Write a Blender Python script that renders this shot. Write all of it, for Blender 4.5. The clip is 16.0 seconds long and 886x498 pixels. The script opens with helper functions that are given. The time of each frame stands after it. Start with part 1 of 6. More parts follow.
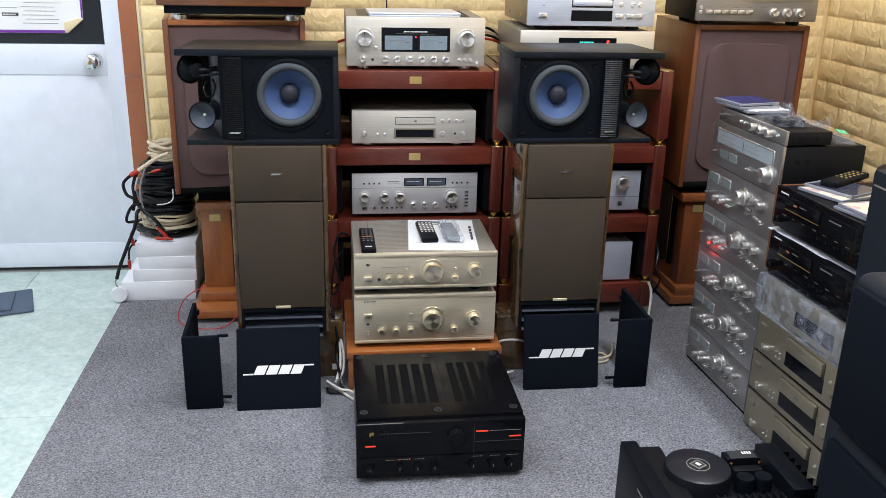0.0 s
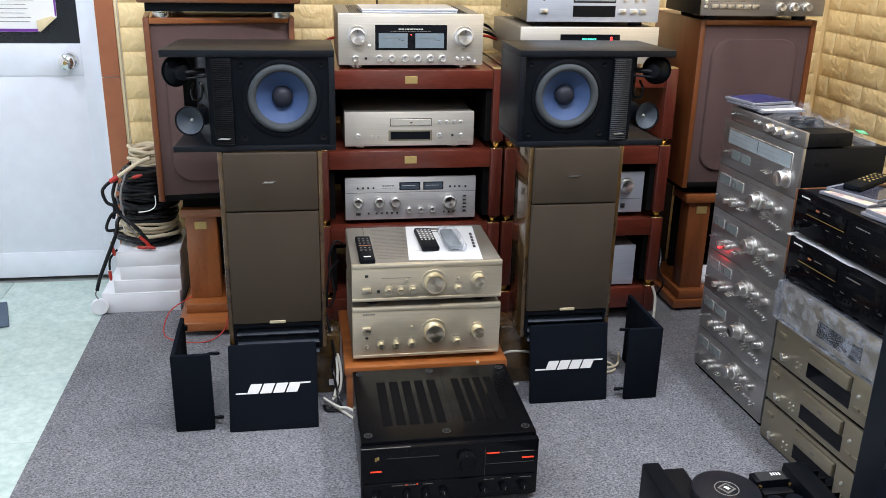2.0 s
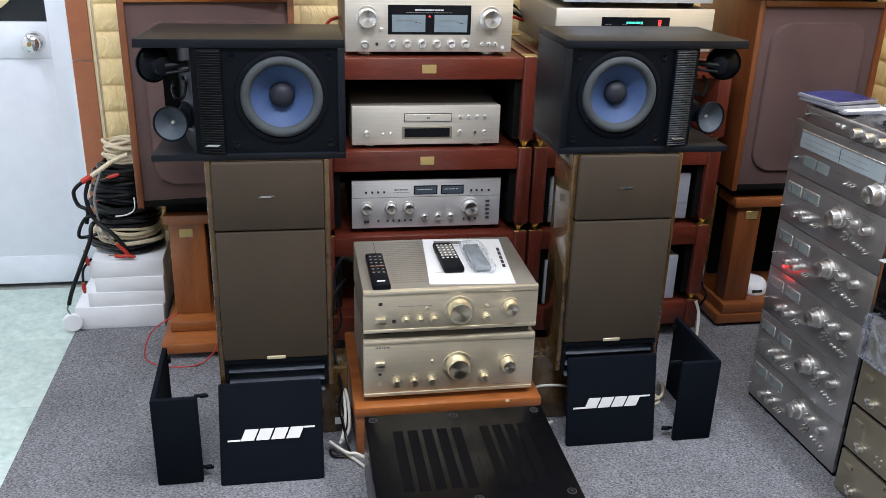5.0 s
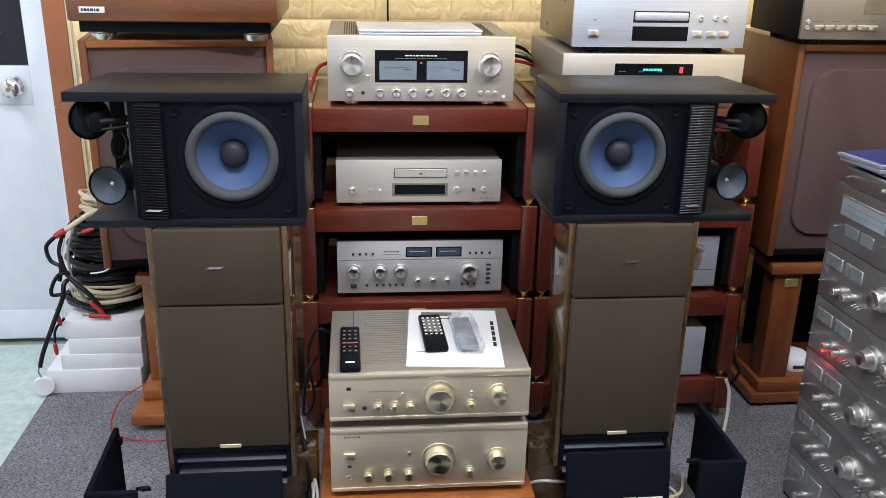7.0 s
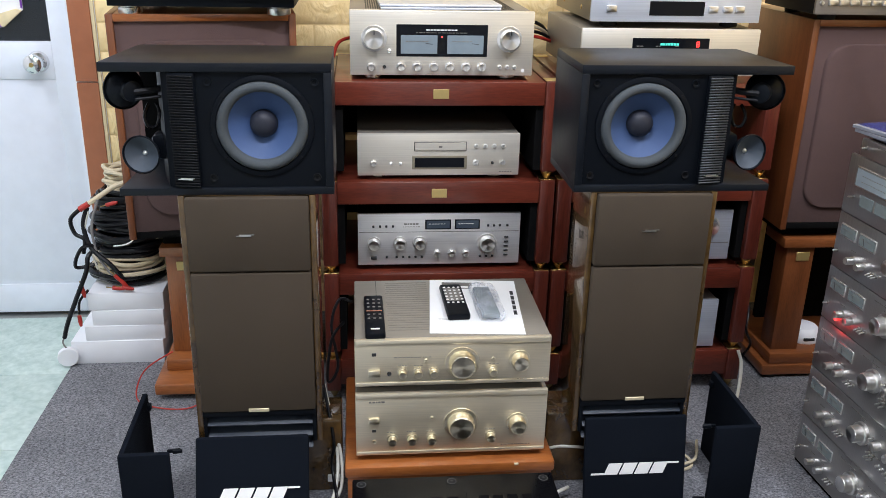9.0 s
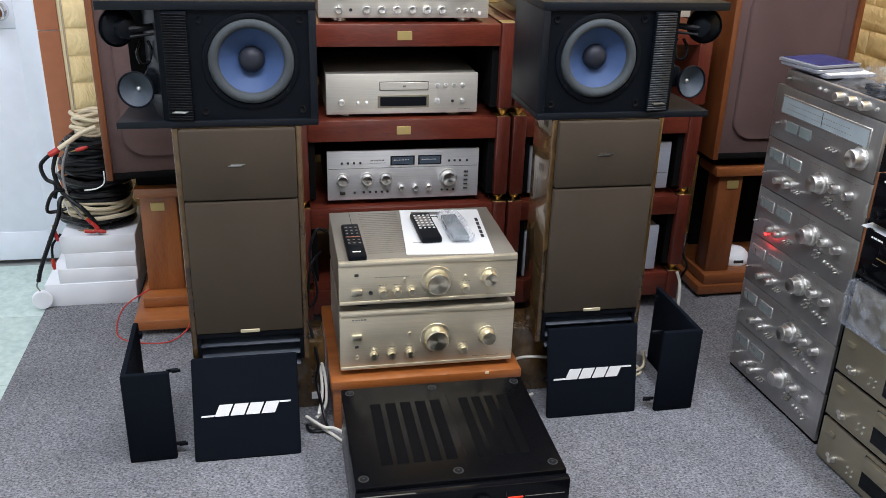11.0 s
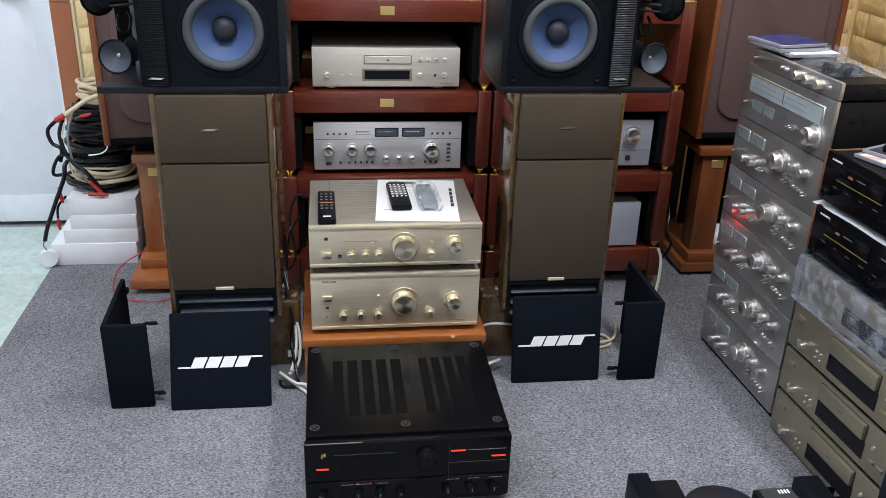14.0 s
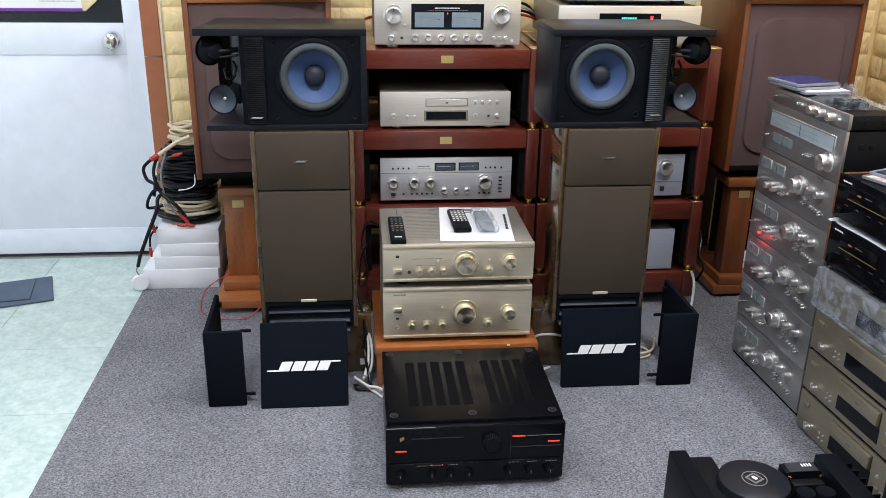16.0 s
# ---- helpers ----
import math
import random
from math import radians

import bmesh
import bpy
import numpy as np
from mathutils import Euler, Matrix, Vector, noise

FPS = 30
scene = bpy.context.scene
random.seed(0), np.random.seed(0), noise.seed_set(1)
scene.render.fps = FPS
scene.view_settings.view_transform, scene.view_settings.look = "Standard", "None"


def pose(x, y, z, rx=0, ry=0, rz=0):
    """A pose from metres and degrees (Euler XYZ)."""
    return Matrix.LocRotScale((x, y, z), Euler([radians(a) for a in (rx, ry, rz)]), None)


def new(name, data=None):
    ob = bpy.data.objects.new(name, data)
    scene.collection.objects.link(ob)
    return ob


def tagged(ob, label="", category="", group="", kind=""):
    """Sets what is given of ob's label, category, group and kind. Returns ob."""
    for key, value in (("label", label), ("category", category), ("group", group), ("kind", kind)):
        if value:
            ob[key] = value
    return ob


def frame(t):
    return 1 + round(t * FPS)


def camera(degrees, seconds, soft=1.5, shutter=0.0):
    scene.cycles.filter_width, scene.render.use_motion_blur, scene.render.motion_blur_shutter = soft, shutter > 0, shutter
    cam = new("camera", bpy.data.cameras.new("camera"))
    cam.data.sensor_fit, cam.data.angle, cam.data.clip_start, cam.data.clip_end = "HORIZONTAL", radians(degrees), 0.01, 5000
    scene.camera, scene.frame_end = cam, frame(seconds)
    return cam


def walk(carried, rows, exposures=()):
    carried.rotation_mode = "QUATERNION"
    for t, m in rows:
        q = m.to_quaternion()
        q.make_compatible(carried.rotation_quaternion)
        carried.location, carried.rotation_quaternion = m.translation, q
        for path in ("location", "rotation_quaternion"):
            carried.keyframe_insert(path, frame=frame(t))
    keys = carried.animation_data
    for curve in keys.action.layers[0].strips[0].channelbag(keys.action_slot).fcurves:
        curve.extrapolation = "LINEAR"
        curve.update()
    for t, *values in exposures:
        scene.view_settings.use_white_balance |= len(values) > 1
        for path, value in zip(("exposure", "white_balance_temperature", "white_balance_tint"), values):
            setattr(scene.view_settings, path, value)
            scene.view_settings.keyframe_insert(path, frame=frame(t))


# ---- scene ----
cam = camera(53.5, 16.0, soft=0.72)
METRES, EYE, TILT, LEAN, TURN = 2.202, 1.325, 0.5, 0.0, -7.5
ROWS = [
    (0.0, 0.0, 0.0, 0.0, 0.47, -19.89, -1.29),
    (0.5, -0.0297, -0.0069, 0.0022, -1.28, -19.86, -1.67),
    (1.0, -0.0537, -0.0103, -0.0005, -2.01, -19.96, -1.73),
    (1.5, -0.0555, 0.012, -0.0033, -2.05, -20.1, -1.69),
    (2.0, -0.0348, 0.0625, -0.0004, -1.27, -20.33, -1.18),
    (2.5, 0.0014, 0.1112, -0.0013, 0.35, -20.51, -0.63),
    (3.0, 0.0257, 0.1399, -0.0074, 1.11, -21.08, -0.65),
    (3.2, 0.0218, 0.1515, -0.0092, 1.20, -22.08, -0.87),
    (5.3, -0.0766, 0.2527, -0.0010, -2.17, -22.44, -1.76),
    (5.5, -0.0752, 0.2612, -0.0014, -2.3, -22.05, -1.8),
    (6.0, -0.0607, 0.2938, 0.0001, -2.06, -20.97, -1.72),
    (6.5, -0.0279, 0.3352, 0.0008, 0.26, -20.52, -1.08),
    (7.0, 0.0083, 0.3644, -0.0024, 2.06, -20.47, -1.14),
    (7.5, 0.0274, 0.3782, -0.0067, 2.92, -20.64, -1.33),
    (8.0, 0.0256, 0.3775, -0.0071, 3.48, -20.91, -1.29),
    (8.2, 0.0215, 0.3735, -0.0082, 3.60, -20.92, -1.36),
    (10.3, -0.0619, 0.2737, -0.0145, -2.15, -22.87, -1.03),
    (10.5, -0.0632, 0.2654, -0.0192, -2.54, -23.0, -1.13),
    (11.0, -0.0644, 0.2543, -0.0202, -3.03, -23.68, -1.6),
    (11.5, -0.0645, 0.2548, -0.0228, -3.37, -24.27, -2.18),
    (12.0, -0.0642, 0.2593, -0.025, -3.55, -24.62, -2.71),
    (12.5, -0.0582, 0.2609, -0.0271, -3.46, -25.11, -3.08),
    (13.0, -0.0426, 0.2549, -0.0244, -3.51, -25.37, -3.07),
    (13.5, -0.012, 0.2385, -0.0196, -2.42, -25.38, -2.64),
    (14.0, 0.0236, 0.2083, -0.0186, 0.36, -24.83, -1.76),
    (14.5, 0.0496, 0.1733, -0.0162, 1.33, -23.93, -1.74),
    (15.0, 0.0546, 0.1425, -0.0071, 2.14, -23.22, -1.28),
    (15.5, 0.0249, 0.1106, 0.0005, 2.17, -22.06, -1.08),
    (16.0, -0.0105, 0.0676, -0.0028, 2.08, -21.57, -0.77),
]
walk(cam, [(t, pose(0, 0, EYE, TILT, LEAN, TURN) @ pose(METRES * x, METRES * y, METRES * z, 90 + pitch, roll, yaw)) for t, x, y, z, yaw, pitch, roll in ROWS])

# world and lamps: a shop room lit by ceiling tubes
world = bpy.data.worlds.new("world")
scene.world = world
world.use_nodes = True
world.node_tree.nodes["Background"].inputs[0].default_value = (0.75, 0.85, 1.0, 1)
world.node_tree.nodes["Background"].inputs[1].default_value = 0.07


def tube_lamp(x, y, z, sx, sy, watts, colour=(0.828, 0.872, 1.0)):
    data = bpy.data.lights.new("ceiling_tube", "AREA")
    data.shape, data.size, data.size_y, data.energy, data.color = "RECTANGLE", sx, sy, watts, colour
    ob = new("ceiling_tube", data)
    ob.matrix_world = pose(x, y, z)
    return ob


tube_lamp(-0.05, 1.35, 2.72, 1.2, 0.12, 60)
tube_lamp(1.40, 1.7, 2.72, 0.12, 1.2, 53)
tube_lamp(0.2, -0.9, 2.72, 1.2, 0.12, 31)
tube_lamp(-1.5, 2.4, 2.72, 0.12, 1.2, 30)


# ---- materials ----
def material(name):
    m = bpy.data.materials.new(name)
    m.use_nodes = True
    nt = m.node_tree
    return m, nt, nt.nodes["Principled BSDF"]


def node(nt, kind, **inputs):
    n = nt.nodes.new(kind)
    for k, v in inputs.items():
        n.inputs[k.replace("_", " ")].default_value = v
    return n


def coords(nt, scale=(1, 1, 1)):
    tc = nt.nodes.new("ShaderNodeTexCoord")
    mp = node(nt, "ShaderNodeMapping")
    mp.inputs["Scale"].default_value = scale
    nt.links.new(tc.outputs["Object"], mp.inputs["Vector"])
    return mp.outputs["Vector"]


def ramp(nt, fac, c0, c1, p0=0.3, p1=0.7):
    r = nt.nodes.new("ShaderNodeValToRGB")
    r.color_ramp.elements[0].position, r.color_ramp.elements[1].position = p0, p1
    r.color_ramp.elements[0].color, r.color_ramp.elements[1].color = (*c0, 1), (*c1, 1)
    nt.links.new(fac, r.inputs["Fac"])
    return r.outputs["Color"]


def mix(nt, fac, a, b, mode="MIX"):
    n = nt.nodes.new("ShaderNodeMix")
    n.data_type, n.blend_type = "RGBA", mode
    if isinstance(fac, float):
        n.inputs["Factor"].default_value = fac
    else:
        nt.links.new(fac, n.inputs["Factor"])
    nt.links.new(a, n.inputs[6])
    nt.links.new(b, n.inputs[7])
    return n.outputs[2]


def noise_tex(nt, vec, scale, detail=4.0, rough=0.55):
    n = node(nt, "ShaderNodeTexNoise", Scale=scale, Detail=detail, Roughness=rough)
    nt.links.new(vec, n.inputs["Vector"])
    return n.outputs["Fac"]


def bump(nt, bsdf, height, strength, distance=0.002):
    b = node(nt, "ShaderNodeBump", Strength=strength, Distance=distance)
    nt.links.new(height, b.inputs["Height"])
    nt.links.new(b.outputs["Normal"], bsdf.inputs["Normal"])


def shade(c, f):
    return tuple(min(1.0, v * f) for v in c)


def plain(name, c, rough=0.5, metal=0.0, var=0.12, grain=60.0, relief=0.08, coat=0.0, stretch=(1, 1, 1), rough_var=0.12, spec=0.5, spin=False):
    """Paint, plastic or metal: a colour with fine grain and large soft wear."""
    m, nt, b = material(name)
    v = coords(nt, stretch)
    fine = noise_tex(nt, v, grain)
    large = noise_tex(nt, coords(nt), 5.0, 3.0)
    col = mix(nt, 0.5, ramp(nt, fine, shade(c, 1 - var), shade(c, 1 + var)), ramp(nt, large, shade(c, 1 - var), shade(c, 1 + var)))
    nt.links.new(col, b.inputs["Base Color"])
    mr = node(nt, "ShaderNodeMapRange")
    mr.inputs["To Min"].default_value, mr.inputs["To Max"].default_value = max(0.02, rough - rough_var), min(1, rough + rough_var)
    nt.links.new(large, mr.inputs["Value"])
    nt.links.new(mr.outputs["Result"], b.inputs["Roughness"])
    b.inputs["Metallic"].default_value = metal
    b.inputs["Specular IOR Level"].default_value = spec
    b.inputs["Coat Weight"].default_value = coat
    b.inputs["Coat Roughness"].default_value = 0.12
    if spin:
        # turned metal: the shine runs round the axis
        tg = nt.nodes.new("ShaderNodeTangent")
        tg.direction_type, tg.axis = "RADIAL", "Y"
        nt.links.new(tg.outputs["Tangent"], b.inputs["Tangent"])
        b.inputs["Anisotropic"].default_value = 0.85
    if relief:
        bump(nt, b, fine, relief)
    return m


def wood(name, c0, c1, rough=0.35, scale=9.0, along="z", coat=0.3):
    m, nt, b = material(name)
    s = {"x": (0.12, 1, 1), "y": (1, 0.12, 1), "z": (1, 1, 0.12)}[along]
    v = coords(nt, s)
    rings = noise_tex(nt, v, scale * 3, 6.0, 0.6)
    pores = noise_tex(nt, v, scale * 40, 2.0)
    col = mix(nt, 0.3, ramp(nt, rings, c0, c1, 0.35, 0.68), ramp(nt, pores, shade(c0, 0.7), c1, 0.3, 0.6))
    nt.links.new(col, b.inputs["Base Color"])
    b.inputs["Roughness"].default_value = rough
    b.inputs["Coat Weight"].default_value = coat
    b.inputs["Coat Roughness"].default_value = 0.2
    bump(nt, b, pores, 0.05, 0.001)
    return m


def cloth(name, c, scale=900.0, rough=0.95, var=0.3, relief=0.4, spec=0.25):
    m, nt, b = material(name)
    v = coords(nt)
    wx = node(nt, "ShaderNodeTexVoronoi", Scale=scale)
    nt.links.new(v, wx.inputs["Vector"])
    large = noise_tex(nt, v, 7.0, 5.0)
    col = mix(nt, 0.45, ramp(nt, wx.outputs["Distance"], shade(c, 1 - var), shade(c, 1 + var), 0.1, 0.7), ramp(nt, large, shade(c, 0.86), shade(c, 1.14)))
    nt.links.new(col, b.inputs["Base Color"])
    b.inputs["Roughness"].default_value = rough
    b.inputs["Specular IOR Level"].default_value = spec
    bump(nt, b, wx.outputs["Distance"], relief, 0.001)
    return m


def brushed(name, c, rough=0.34, metal=0.62, along=(3, 3, 420)):
    m, nt, b = material(name)
    lines = noise_tex(nt, coords(nt, along), 1.0, 2.0)
    large = noise_tex(nt, coords(nt), 6.0, 3.0)
    col = mix(nt, 0.4, ramp(nt, lines, shade(c, 0.86), shade(c, 1.1)), ramp(nt, large, shade(c, 0.94), shade(c, 1.05)))
    nt.links.new(col, b.inputs["Base Color"])
    mr = node(nt, "ShaderNodeMapRange")
    mr.inputs["To Min"].default_value, mr.inputs["To Max"].default_value = rough - 0.07, rough + 0.1
    nt.links.new(lines, mr.inputs["Value"])
    nt.links.new(mr.outputs["Result"], b.inputs["Roughness"])
    b.inputs["Metallic"].default_value = metal
    bump(nt, b, lines, 0.06, 0.0006)
    return m


def glow(name, c, strength):
    m, nt, b = material(name)
    b.inputs["Base Color"].default_value = (*shade(c, 0.2), 1)
    b.inputs["Emission Color"].default_value = (*c, 1)
    b.inputs["Emission Strength"].default_value = strength
    return m


def carpet_material():
    m, nt, b = material("grey loop carpet")
    v = coords(nt)
    tufts = node(nt, "ShaderNodeTexVoronoi", Scale=240.0)
    nt.links.new(v, tufts.inputs["Vector"])
    strands = noise_tex(nt, coords(nt, (0.7, 1.4, 1)), 190.0, 2.0, 0.6)
    strands2 = noise_tex(nt, coords(nt, (1.4, 0.7, 1)), 165.0, 2.0, 0.6)
    middle = noise_tex(nt, v, 38.0, 4.0, 0.65)
    large = noise_tex(nt, v, 3.0, 5.0, 0.6)
    a = ramp(nt, strands, (0.078, 0.080, 0.086), (0.385, 0.385, 0.395), 0.38, 0.66)
    a2 = ramp(nt, strands2, (0.072, 0.074, 0.080), (0.36, 0.36, 0.37), 0.42, 0.69)
    a = mix(nt, 0.6, a, a2, "LIGHTEN")
    t = ramp(nt, tufts.outputs["Color"], (0.05, 0.052, 0.06), (0.40, 0.40, 0.41), 0.2, 0.8)
    col = mix(nt, 0.3, a, t)
    l = ramp(nt, large, (0.74, 0.74, 0.75), (0.97, 0.97, 0.98), 0.34, 0.66)
    d = ramp(nt, middle, (0.84, 0.84, 0.85), (1.0, 1.0, 1.0), 0.36, 0.62)
    nt.links.new(mix(nt, 1.0, mix(nt, 1.0, col, l, "MULTIPLY"), d, "MULTIPLY"), b.inputs["Base Color"])
    b.inputs["Roughness"].default_value = 1.0
    b.inputs["Specular IOR Level"].default_value = 0.15
    bump(nt, b, strands, 0.6, 0.003)
    return m


def tile_material():
    m, nt, b = material("pale green vinyl tile")
    v = coords(nt)
    info = nt.nodes.new("ShaderNodeObjectInfo")
    mott = noise_tex(nt, v, 14.0, 6.0, 0.65)
    mott2 = noise_tex(nt, v, 55.0, 4.0, 0.6)
    a = ramp(nt, mott, (0.36, 0.48, 0.43), (0.62, 0.72, 0.66), 0.36, 0.66)
    c = ramp(nt, mott2, (0.40, 0.52, 0.47), (0.60, 0.70, 0.65), 0.3, 0.7)
    d = ramp(nt, info.outputs["Random"], (0.93, 0.93, 0.93), (1, 1, 1), 0, 1)
    nt.links.new(mix(nt, 1.0, mix(nt, 0.45, a, c), d, "MULTIPLY"), b.inputs["Base Color"])
    b.inputs["Roughness"].default_value = 0.32
    bump(nt, b, mott2, 0.04, 0.001)
    return m


def wallbrick_material():
    m, nt, b = material("yellow embossed brick foam")
    v = coords(nt)
    info = nt.nodes.new("ShaderNodeObjectInfo")
    wn = node(nt, "ShaderNodeTexNoise", Scale=13.0, Detail=3.0, Roughness=0.5, Distortion=1.6)
    nt.links.new(v, wn.inputs["Vector"])
    crags = wn.outputs["Fac"]
    fine = noise_tex(nt, v, 120.0, 3.0)
    a = ramp(nt, crags, (0.80, 0.58, 0.25), (0.94, 0.74, 0.40), 0.3, 0.7)
    d = ramp(nt, info.outputs["Random"], (0.90, 0.89, 0.86), (1, 1, 1), 0, 1)
    nt.links.new(mix(nt, 1.0, a, d, "MULTIPLY"), b.inputs["Base Color"])
    b.inputs["Roughness"].default_value = 0.5
    h = mix(nt, 0.10, ramp(nt, crags, (0, 0, 0), (1, 1, 1), 0.3, 0.7), ramp(nt, fine, (0, 0, 0), (1, 1, 1)))
    bump(nt, b, h, 0.42, 0.012)
    return m


def burl_material():
    m, nt, b = material("dark burl walnut")
    v = coords(nt, (1, 1, 0.7))
    n1 = noise_tex(nt, v, 26.0, 8.0, 0.7)
    n2 = noise_tex(nt, coords(nt, (1, 1, 0.5)), 7.0, 5.0, 0.6)
    fine = ramp(nt, n1, (0.020, 0.010, 0.004), (0.150, 0.086, 0.026), 0.36, 0.68)
    col = mix(nt, 0.4, fine, ramp(nt, n2, (0.024, 0.013, 0.005), (0.120, 0.066, 0.020), 0.35, 0.65))
    nt.links.new(col, b.inputs["Base Color"])
    b.inputs["Roughness"].default_value = 0.24
    b.inputs["Coat Weight"].default_value = 1.0
    b.inputs["Coat Roughness"].default_value = 0.04
    return m


def sheet_plastic(name, tint=(1, 1, 1), haze=0.3):
    m, nt, b = material(name)
    v = coords(nt)
    b.inputs["Base Color"].default_value = (*tint, 1)
    b.inputs["Roughness"].default_value = 0.12
    crumple = noise_tex(nt, v, 28.0, 5.0, 0.65)
    bump(nt, b, crumple, 0.8, 0.02)
    clear = nt.nodes.new("ShaderNodeBsdfTransparent")
    mx = nt.nodes.new("ShaderNodeMixShader")
    mr = node(nt, "ShaderNodeMapRange")
    mr.inputs["From Min"].default_value, mr.inputs["From Max"].default_value = 0.42, 0.72
    mr.inputs["To Min"].default_value, mr.inputs["To Max"].default_value = haze * 0.3, haze * 1.9
    nt.links.new(crumple, mr.inputs["Value"])
    nt.links.new(mr.outputs["Result"], mx.inputs[0])
    nt.links.new(clear.outputs[0], mx.inputs[1])
    nt.links.new(b.outputs[0], mx.inputs[2])
    nt.links.new(mx.outputs[0], nt.nodes["Material Output"].inputs["Surface"])
    return m


CARPET, TILE, BRICK, BURL = carpet_material(), tile_material(), wallbrick_material(), burl_material()
GROUT = plain("yellow foam joint", (0.74, 0.54, 0.25), 0.7, grain=40)
CREAM_EDGE = plain("cream wall edge", (0.72, 0.60, 0.36), 0.6)
WHITE_WALL = plain("white wall paint", (0.78, 0.79, 0.80), 0.7, grain=25)
DOOR_WHITE = plain("worn white door paint", (0.76, 0.80, 0.86), 0.38, var=0.05, grain=18, relief=0.03)
TERRA = plain("terracotta tile", (0.36, 0.125, 0.055), 0.35, grain=30)
BASE_GREY = plain("grey subfloor", (0.3, 0.32, 0.3), 0.8)
MAHOGANY = wood("red mahogany", (0.070, 0.0125, 0.007), (0.172, 0.035, 0.019), 0.3, 7, "x", 0.4)
MAHOGANY_Z = wood("red mahogany upright", (0.055, 0.0098, 0.006), (0.138, 0.028, 0.016), 0.3, 7, "z", 0.4)
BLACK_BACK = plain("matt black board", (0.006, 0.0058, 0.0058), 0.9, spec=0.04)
CHERRY = wood("orange cherry wood", (0.205, 0.056, 0.012), (0.36, 0.118, 0.029), 0.32, 8, "x", 0.4)
CHERRY_Z = wood("orange cherry upright", (0.20, 0.058, 0.014), (0.34, 0.112, 0.030), 0.32, 8, "z", 0.4)
# darker copy of the cherry, for the stand that sits in shade
SHADED_CHERRY = wood("shaded cherry wood", (0.145, 0.042, 0.012), (0.27, 0.088, 0.027), 0.32, 8, "x", 0.4)
WALNUT = wood("brown walnut veneer", (0.10, 0.034, 0.014), (0.21, 0.080, 0.032), 0.36, 8, "x", 0.3)
# veneer darkened further for shade on the right-hand loudspeaker's side
CABINET_Z = wood("reddish veneer with shade", (0.115, 0.033, 0.010), (0.215, 0.068, 0.021), 0.36, 8, "z", 0.3)
MAUVE = cloth("brownish mauve speaker cloth", (0.094, 0.058, 0.053), 700)
TAUPE = cloth("brown knitted speaker cloth", (0.055, 0.0425, 0.0305), 950, spec=0.15)
BLACK_CLOTH = cloth("black speaker cloth", (0.0050, 0.0068, 0.0105), 900, spec=0.06)
BLACK_VINYL = plain("black ash vinyl", (0.0046, 0.0066, 0.0100), 0.42, var=0.25, grain=220, relief=0.10, stretch=(0.4, 1, 1), spec=0.24)
BLACK_PLASTIC = plain("black plastic", (0.0034, 0.0048, 0.0072), 0.45, grain=180, spec=0.11)
BLACK_GLOSS = plain("glossy black", (0.0042, 0.0045, 0.0058), 0.12, grain=100, relief=0.01, rough_var=0.04, spec=0.18)
BLACK_STEEL = plain("satin black steel", (0.0075, 0.0078, 0.009), 0.45, grain=300, relief=0.05, spec=0.12)
RUBBER = plain("black rubber", (0.012, 0.012, 0.013), 0.6, spec=0.20)
CONE_BLUE = cloth("blue woven cone", (0.045, 0.080, 0.18), 1200, 0.5, 0.15, 0.2)
FOAM_GREY = plain("grey foam surround", (0.056, 0.064, 0.069), 0.8, grain=240, relief=0.2, spec=0.20)
PAPER_CONE = plain("dark paper cone", (0.034, 0.046, 0.062), 0.6, grain=140, relief=0.2)
CAP_DARK = plain("dark dust cap", (0.020, 0.022, 0.032), 0.5, grain=160, spec=0.30)
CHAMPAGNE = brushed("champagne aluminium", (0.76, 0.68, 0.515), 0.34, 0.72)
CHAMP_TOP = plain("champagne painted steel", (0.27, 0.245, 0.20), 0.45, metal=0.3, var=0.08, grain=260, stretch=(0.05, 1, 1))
CHAMP_CD = brushed("dull champagne aluminium", (0.345, 0.308, 0.225), 0.42, 0.75)
SILVER = brushed("silver aluminium", (0.80, 0.79, 0.775), 0.36)
SILVER_WARM = brushed("warm silver aluminium", (0.75, 0.705, 0.61), 0.38)
SILVER_BLUE = brushed("cool silver aluminium", (0.72, 0.77, 0.86), 0.40)
STEEL_FACE = brushed("brushed steel face", (0.43, 0.418, 0.405), 0.30, 0.82, (420, 3, 3))
SPUN = plain("spun aluminium", (0.84, 0.83, 0.80), 0.30, 1.0, var=0.08, grain=150, relief=0.0, spin=True)
SPUN_GOLD = plain("spun champagne aluminium", (0.86, 0.79, 0.62), 0.30, 1.0, var=0.08, grain=150, relief=0.0, spin=True)
CHROME = plain("chrome", (0.75, 0.75, 0.76), 0.10, 1.0, var=0.04, relief=0.0, rough_var=0.04)
BRASS = plain("aged brass", (0.46, 0.32, 0.13), 0.28, 1.0, var=0.1)
GOLD_PLATE = plain("gold badge", (0.66, 0.50, 0.20), 0.35, 0.7, var=0.08)
WINDOW_BLACK = plain("black display window", (0.006, 0.007, 0.009), 0.08, grain=40, relief=0.0, rough_var=0.03, spec=0.16)
METER_GREY = plain("meter scale", (0.20, 0.25, 0.28), 0.15, grain=30, relief=0.0, rough_var=0.05)
METER_DARK = plain("dark blue meter scale", (0.055, 0.075, 0.10), 0.15, grain=30, relief=0.0, rough_var=0.05)
METER_PALE = plain("pale meter scale", (0.19, 0.22, 0.215), 0.2, grain=30, relief=0.0, rough_var=0.05)
DIAL_PALE = plain("pale tuning dial", (0.31, 0.36, 0.38), 0.15, grain=20, relief=0.0, rough_var=0.05)
